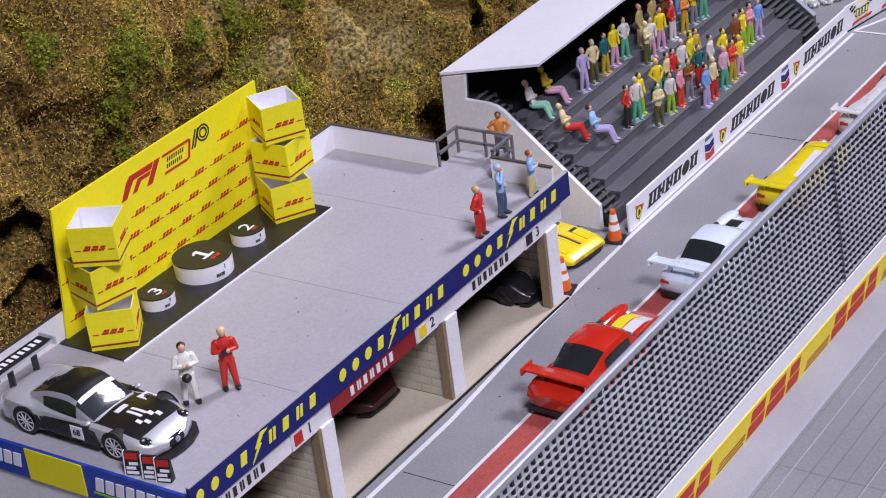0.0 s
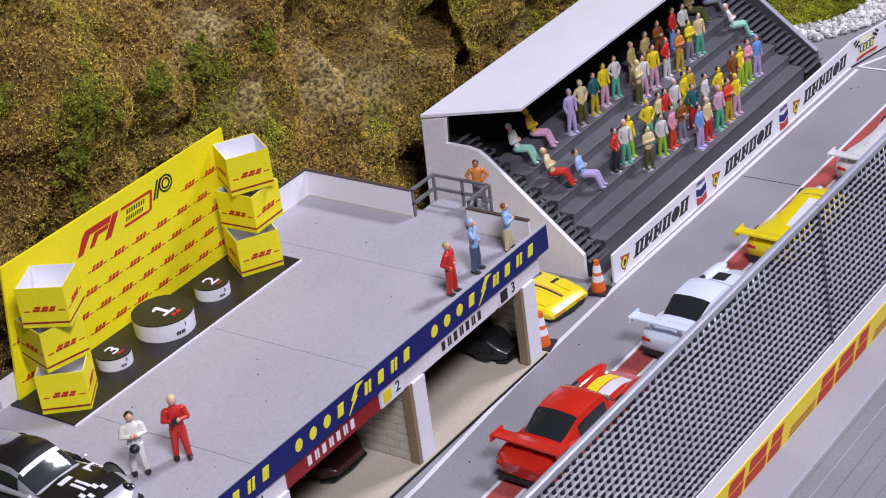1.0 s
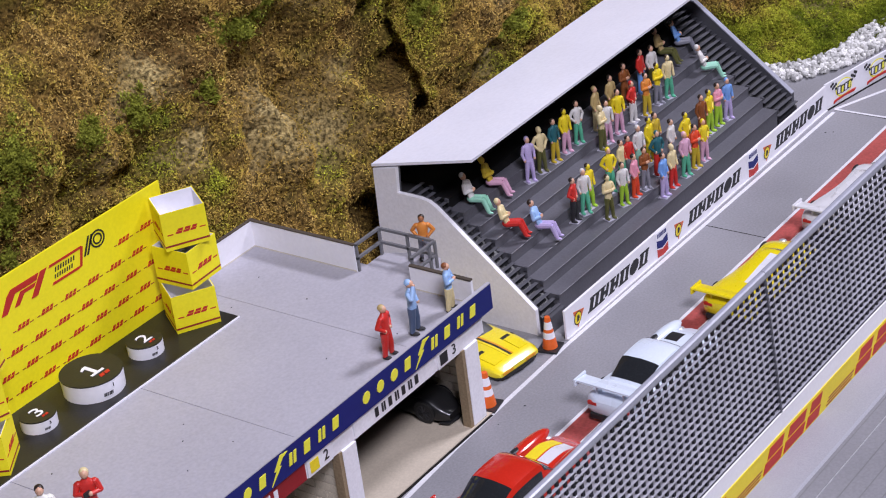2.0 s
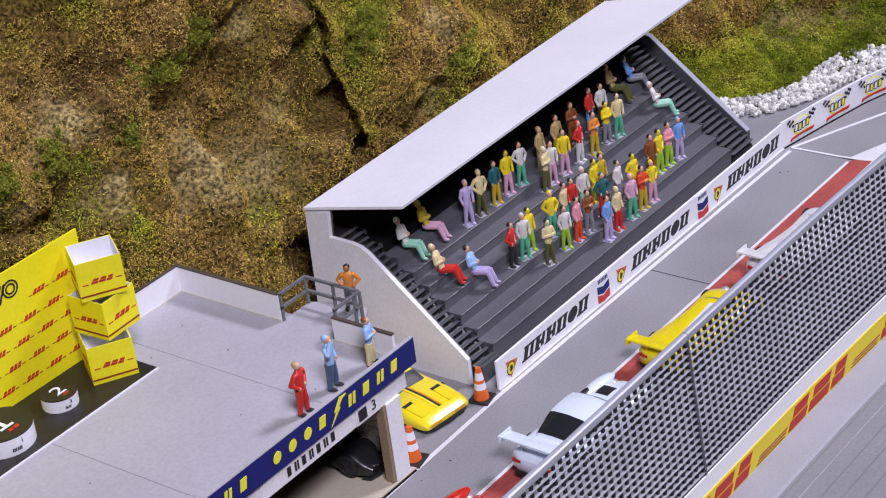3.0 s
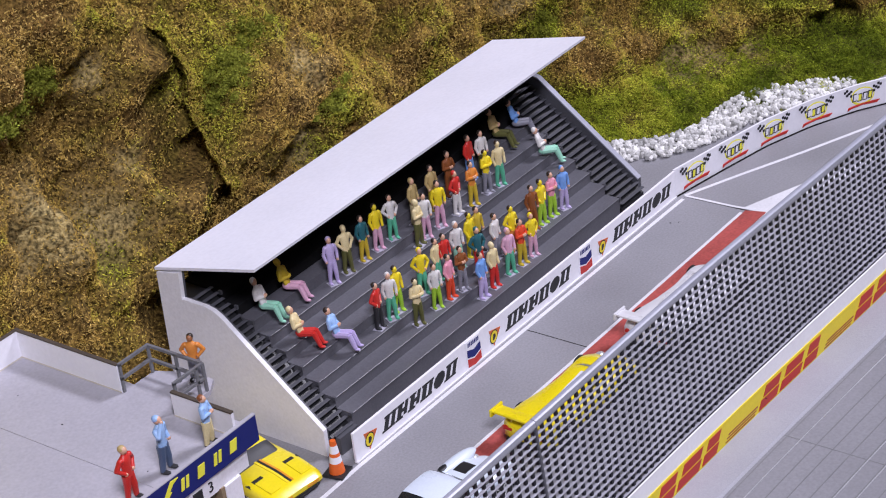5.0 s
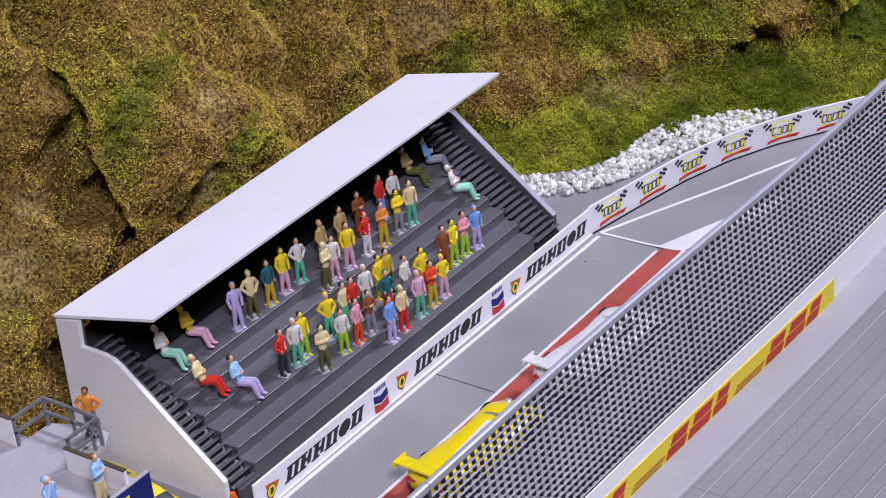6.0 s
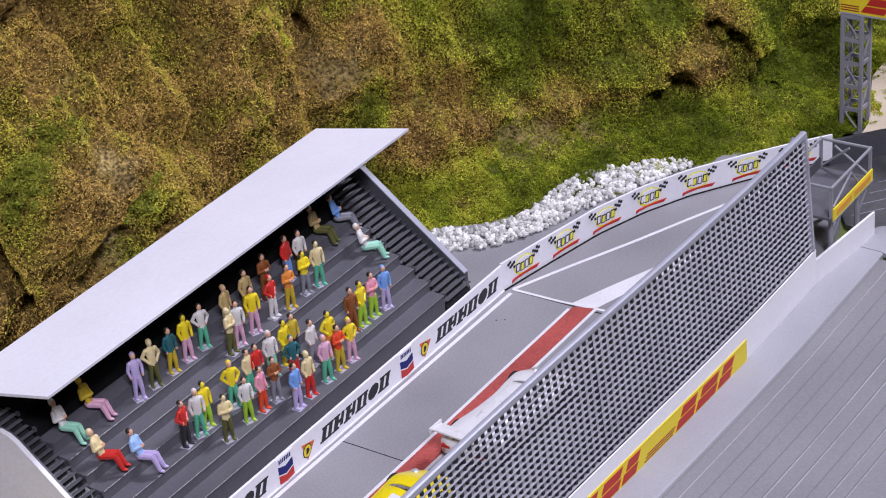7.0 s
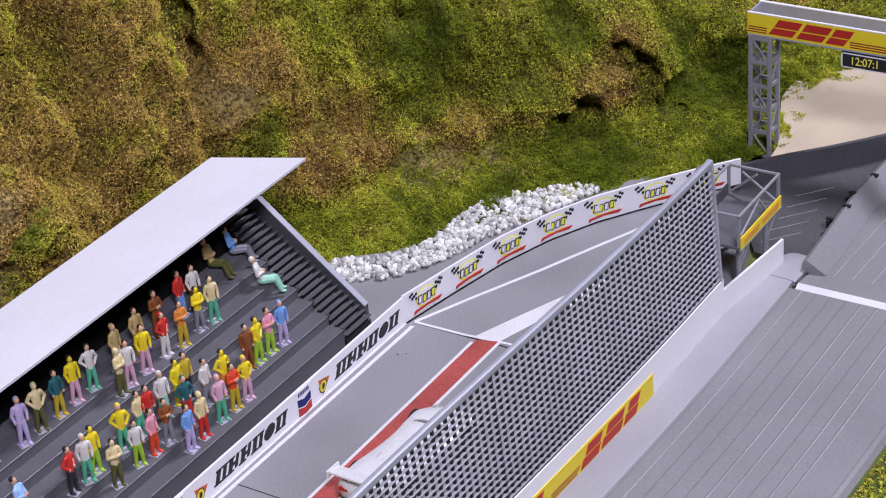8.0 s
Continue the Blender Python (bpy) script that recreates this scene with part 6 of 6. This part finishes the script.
loft(bm, [[Vector((39.3 - 0.024 * s * s - q, s, z)) for q, z in ((0.2, 2.6), (0, 3.4), (0.1, 5.0 + (8.6 - abs(s)) * 0.06), (0.9, 6.0 + (8.6 - abs(s)) * 0.06), (4, 5.6), (4, 2.6))] for s in (-9.4, -8.6, -6, -3, 0, 3, 6, 8.6, 9.4)])
part("grille", bm, BLACK, show, "black front grille", smooth=True)
part("grille_badge", rod(bmesh.new(), (39, 0, 4.6), (39.7, 0, 4.5), 1.2, 14), CHROME, show, "silver badge")
part("front_splitter", prism(bmesh.new(), [(h - 10, -15.6), (h - 3, -15.2), (h + 1.8, -11), (h + 4.0, -5), (h + 4.4, 0), (h + 4.0, 5), (h + 1.8, 11), (h - 3, 15.2), (h - 10, 15.6)], "z", 0.7, 1.7), BLACK, show, "wide black front splitter")
for s in (-1, 1):
    lamp = [o for o in show.children if o.name.startswith("headlight")][0 if s < 0 else 1]
    for dx, dy in ((0.6, 0.8), (1.5, -0.5)):
        part("lamp_lens", blob(bmesh.new(), (h * 0.87 + dx - 0.4, s * (w * 0.68 + dy), 9.0 - dx * 0.25), 0.8, 0.7, 0.6, 10, 6), CHROME, lamp, "bright round lens", smooth=True)
plate = part("bonnet_plate", boxes((13.5, 20, 8.6, 14.0, -0.1, 0.15)), WHITE, show, "white number square on the wing")
plate.matrix_basis = pose(0, 0, 0.0130, -8, 2, 0)
text("car_number", "68", 3.8, BLACK_PRINT, plate, pose(0.0168, 0.0113, 0.00022, 0, 0, 90))
wing_panel = part("wing_panel", boxes((-39.2, -32.8, -14, 14, 23.15, 23.5)), BLACK_PRINT, show, "black panel on the wing")
for q in range(8):
    part("wing_mark", boxes((-37.6, -34.6, -12.4 + q * 3.1, -10.6 + q * 3.1, 23.5, 23.62)), WHITE, wing_panel, "white bar of lettering")


# ---- painted figures: each one plain moulding ----
def figure(x, y, z, rz, top, legs, h=22.0, seated=False, hair="hair", skin="skin", arms="down", label="", group="", base=True, shoes=None):
    s = h / 22.0
    bm = bmesh.new()
    mats = [PAINT[top], PAINT[legs], PAINT[skin], PAINT[hair], PAINT["base"], PAINT[shoes or legs]]
    hip = 10.6
    if seated:
        hip = 2.6
        for a in (-1, 1):
            rod(bm, (1.0 * a, 0.4, hip), (1.5 * a, -5.6, hip + 0.5), 1.45, 8, 1.15, 1)
            rod(bm, (1.5 * a, -5.4, hip + 0.7), (1.7 * a, -7.6, hip - 4.6), 1.2, 8, 0.9, 1)
            blob(bm, (1.75 * a, -8.3, hip - 5.0), 0.8, 1.5, 0.6, 8, 5, 1)
        blob(bm, (0, 0.6, hip), 2.1, 1.9, 1.6, 10, 6, 1)
        lean = 0.34
    else:
        for a in (-1, 1):
            rod(bm, (0.95 * a, 0, hip), (1.35 * a, -0.3 * a - 0.2, 5.6), 1.45, 9, 1.1, 1)
            rod(bm, (1.35 * a, -0.3 * a - 0.2, 5.8), (1.75 * a, 0.1 - 0.4 * a, 0.9), 1.12, 9, 0.85, 1)
            blob(bm, (1.8 * a, -0.7 - 0.4 * a, 0.65), 0.95, 1.8, 0.75, 8, 5, 5)
        lean = 0.0
    def up(zz):
        return Vector((0, (zz - hip) * lean, zz))
    rings = []
    for zz, rx, ry in ((hip - 0.6, 1.9, 1.3), (hip + 1.0, 2.1, 1.45), (hip + 3.0, 1.95, 1.3), (hip + 5.4, 2.45, 1.5), (hip + 6.8, 2.5, 1.35), (hip + 7.7, 1.2, 0.9), (hip + 8.3, 0.8, 0.75)):
        c = up(zz)
        rings.append([c + Vector((rx * math.cos(2 * math.pi * i / 12), ry * math.sin(2 * math.pi * i / 12), 0)) for i in range(12)])
    loft(bm, rings, mi=0)
    head = up(hip + 9.6)
    blob(bm, head, 1.25, 1.4, 1.6, 10, 8, 2)
    blob(bm, head + Vector((0, 0.35, 0.45)), 1.36, 1.36, 1.35, 10, 7, 3)
    sh = hip + 6.6
    for a in (-1, 1):
        p = up(sh) + Vector((2.5 * a, 0, 0))
        if arms == "hips":
            q, r = p + Vector((1.7 * a, 0.6, -2.8)), up(hip + 1.2) + Vector((1.9 * a, -0.9, 0))
        elif arms == "front":
            q, r = p + Vector((0.8 * a, -0.6, -2.9)), up(hip + 4.2) + Vector((0.6 * a, -2.4, 0))
        elif arms == "up" and a < 0:
            q, r = p + Vector((1.0 * a, -1.2, -1.4)), head + Vector((0.9 * a, -1.5, -0.2))
        else:
            q, r = p + Vector((0.9 * a, 0.2, -3.2)), p + Vector((0.4 * a, -1.0, -6.0))
        blob(bm, p - Vector((0.35 * a, 0, 0.1)), 1.1, 1.05, 1.05, 9, 6, 0)
        rod(bm, p, q, 0.92, 9, 0.82, 0)
        blob(bm, q, 0.84, 0.84, 0.84, 8, 6, 0)
        rod(bm, q, r, 0.8, 9, 0.62, 0)
        blob(bm, r, 0.7, 0.7, 0.8, 7, 5, 2)
    if base and not seated:
        box(bm, -3.0, 3.0, -2.4, 2.2, -0.02, 0.25, mi=4)
    for v in bm.verts:
        v.co = Vector((v.co.x * s * (0.88 if base else 1.1), v.co.y * s * (0.96 if base else 1.15), v.co.z * s))
    ob = part("figurine", bm, mats, None, label or "small painted standing figurine, %s above and %s below" % (top, legs), smooth=True, category="figurine", group=group)
    ob.matrix_basis = pose(x * MM, y * MM, z * MM, 0, 0, rz)
    return ob


ROOFS = "figurines on the pit roof"
figure(-272, 39, 54.85, -38, "ivory", "ivory", 26.5, arms="front", label="white-suited driver figurine holding a dark helmet", group=ROOFS, base=False, shoes="black")
figure(-257.5, 31, 54.85, -40, "red", "red", 27, hair="cream", arms="front", label="red-suited driver figurine with raised forearms", group=ROOFS, base=False, shoes="black")
figure(-115.2, 5.8, 54.85, 12, "red", "red", 24, hair="tan", arms="hips", label="red-overalled figurine watching from the roof edge", group=ROOFS, base=False, shoes="black")
figure(-95.4, 7, 54.85, 20, "skyblue", "denim", 25, hair="skyblue", arms="up", label="blue-shirted figurine shading its eyes at the roof edge", group=ROOFS, base=False, shoes="black")
figure(-74.3, 4.2, 54.85, 25, "skyblue", "cream", 22.5, hair="brown", arms="front", label="blue-shirted figurine in cream trousers at the roof edge", group=ROOFS, base=False, shoes="black")
figure(-42.5, 40.2, 54.75, -60, "orange", "grey", 22, skin="darkskin", arms="hips", label="figurine with orange top leaning at the deck railing", group=ROOFS, base=False, shoes="black")
bm = blob(bmesh.new(), (-276.0, 35.2, 68.8), 2.0, 2.0, 1.8, 10, 7)
part("helmet", bm, BLACK, None, "black crash helmet held by a figurine", smooth=True, category="helmet")
part("cap_tablet", boxes((-261.4, -258.6, 28.0, 29.2, 72.2, 74.0)), BLACK, None, "small black device held by a figurine", category="device")

CROWD = "spectator figurines on the grandstand"
ROW_BACK = [(63, 5, 3.0, "lavender", "lavender", "down"), (74, 5, 3.4, "cream", "olive", "hips"), (86, 5, 3.4, "teal", "mustard", "down"), (97, 5, 4, "yellow", "rose", "down"), (108, 5, 4, "white", "green", "hips"),
            (116, 4, 3.6, "cream", "olive", "front"), (123.5, 4, 5.0, "white", "rose", "down"), (135, 4, 5.4, "yellow", "rose", "down"), (149, 4, 5.6, "red", "white", "hips"), (159, 4, 3.4, "orange", "mustard", "front"), (173, 4, 5.0, "yellow", "grey", "front"), (182, 4, 3.8, "cream", "green", "down")]
ROW_TOP = [(124.5, 5, 3.4, "tan", "cream", "down"), (139, 5, 3.4, "tan", "mustard", "down"), (154, 5, 4.6, "brown", "brown", "front"), (172, 5, 5.6, "red", "blue", "down"), (180, 5, 3.7, "white", "olive", "down")]
ROW_FRONT = [(62, 2, 3.4, "red", "black", "hips"), (71, 2, 3.0, "white", "green", "down"), (77.5, 2, 4.4, "yellow", "lime", "down"), (79.5, 1, 3.4, "cream", "olive", "front"), (95, 1, 4.6, "white", "lime", "down"), (104.5, 1, 3.8, "pink", "scarlet", "down"), (113.5, 1, 3.4, "brown", "grey", "front"),
             (119, 0, 4.6, "blue", "lavender", "down"), (129.5, 0, 5.6, "cream", "red", "down"), (143, 0, 6.0, "rose", "green", "down"), (153, 0, 6.0, "scarlet", "mustard", "front"), (162, 0, 6.0, "yellow", "rose", "hips")]
ROW_MID = [(95, 2, 3.6, "yellow", "green", "hips"), (107, 2, 4, "cream", "green", "down"), (112, 2, 3.0, "red", "grey", "down"), (122, 2, 3.0, "white", "mint", "down"), (133, 2, 3.6, "yellow", "yellow", "down"), (138.5, 2, 3.2, "mustard", "black", "down"), (130, 1, 5.6, "teal", "red", "hips"),
           (145, 1, 6.4, "white", "grey", "down"), (154, 1, 3.2, "yellow", "orange", "hips"), (175.5, 1, 6.2, "brown", "brown", "down"), (182, 1, 5.4, "yellow", "lime", "hips"), (191, 1, 5.4, "pink", "lime", "front"), (200, 1, 4.6, "blue", "lavender", "down")]
rs = random.Random(21)
for x, k, d, a, b, arms in ROW_BACK + ROW_TOP + ROW_FRONT + ROW_MID:
    figure(x, tier_y(k) + d, tier_z(k) + 0.03, rs.uniform(-30, 10), a, b, rs.uniform(22.8, 24.6), arms=arms, hair="hair" if rs.random() < 0.6 else a, skin="skin" if a not in ("yellow", "cream", "lavender") or rs.random() < 0.5 else a, group=CROWD)
SEATED = [(23.5, 6, 0.6, "white", "mint", 12), (41.5, 6, 2.3, "mustard", "rose", 18), (26, 4, 0.2, "cream", "red", 24), (39, 3, -0.6, "skyblue", "lavender", 16), (219.5, 6, 2.2, "blue", "grey", 36), (205.5, 6, 4.4, "tan", "olive", 15), (217, 4, 1.9, "white", "mint", 35)]
for x, k, d, a, b, rz in SEATED:
    figure(x, tier_y(k) + d, tier_z(k) + 0.2, rz, a, b, 25.5, seated=True, hair="hair" if a not in ("mustard", "cream", "white") else a, skin="skin" if a != "mustard" else a, arms="front", label="small painted seated figurine, %s above and %s below" % (a, b), group=CROWD)

# ---- bricks of the garage partitions ----
BW, BH = 11.8, 4.15


def brick_mesh(length):
    bm = box(bmesh.new(), -0.25, 0.35, 0.15, length - 0.15, 0.14, BH - 0.14, 0.1)
    for v in bm.verts:
        v.co *= MM
    me = bpy.data.meshes.new("brick")
    bm.to_mesh(me)
    bm.free()
    me.materials.append(BRICK)
    return me


BRICK_MESH, HALF_BRICK = brick_mesh(BW), brick_mesh(BW / 2)
walls = [o for o in pit.children if o.name.startswith("partition")]
for o, x0 in zip(walls, (POSTS[1][0] + 1.0, POSTS[2][0] + 1.0, -68.2)):
    for r in range(9):
        for c in range(5):
            y = 2.3 + c * BW - (BW / 2 if r % 2 else 0)
            b = new("brick", BRICK_MESH if c or not r % 2 else HALF_BRICK)
            b.parent = o
            if r % 2 and not c:
                y += BW / 2
            b.location = (Vector((x0, y, 0.9 + r * BH)) - Vector(PB)) * MM
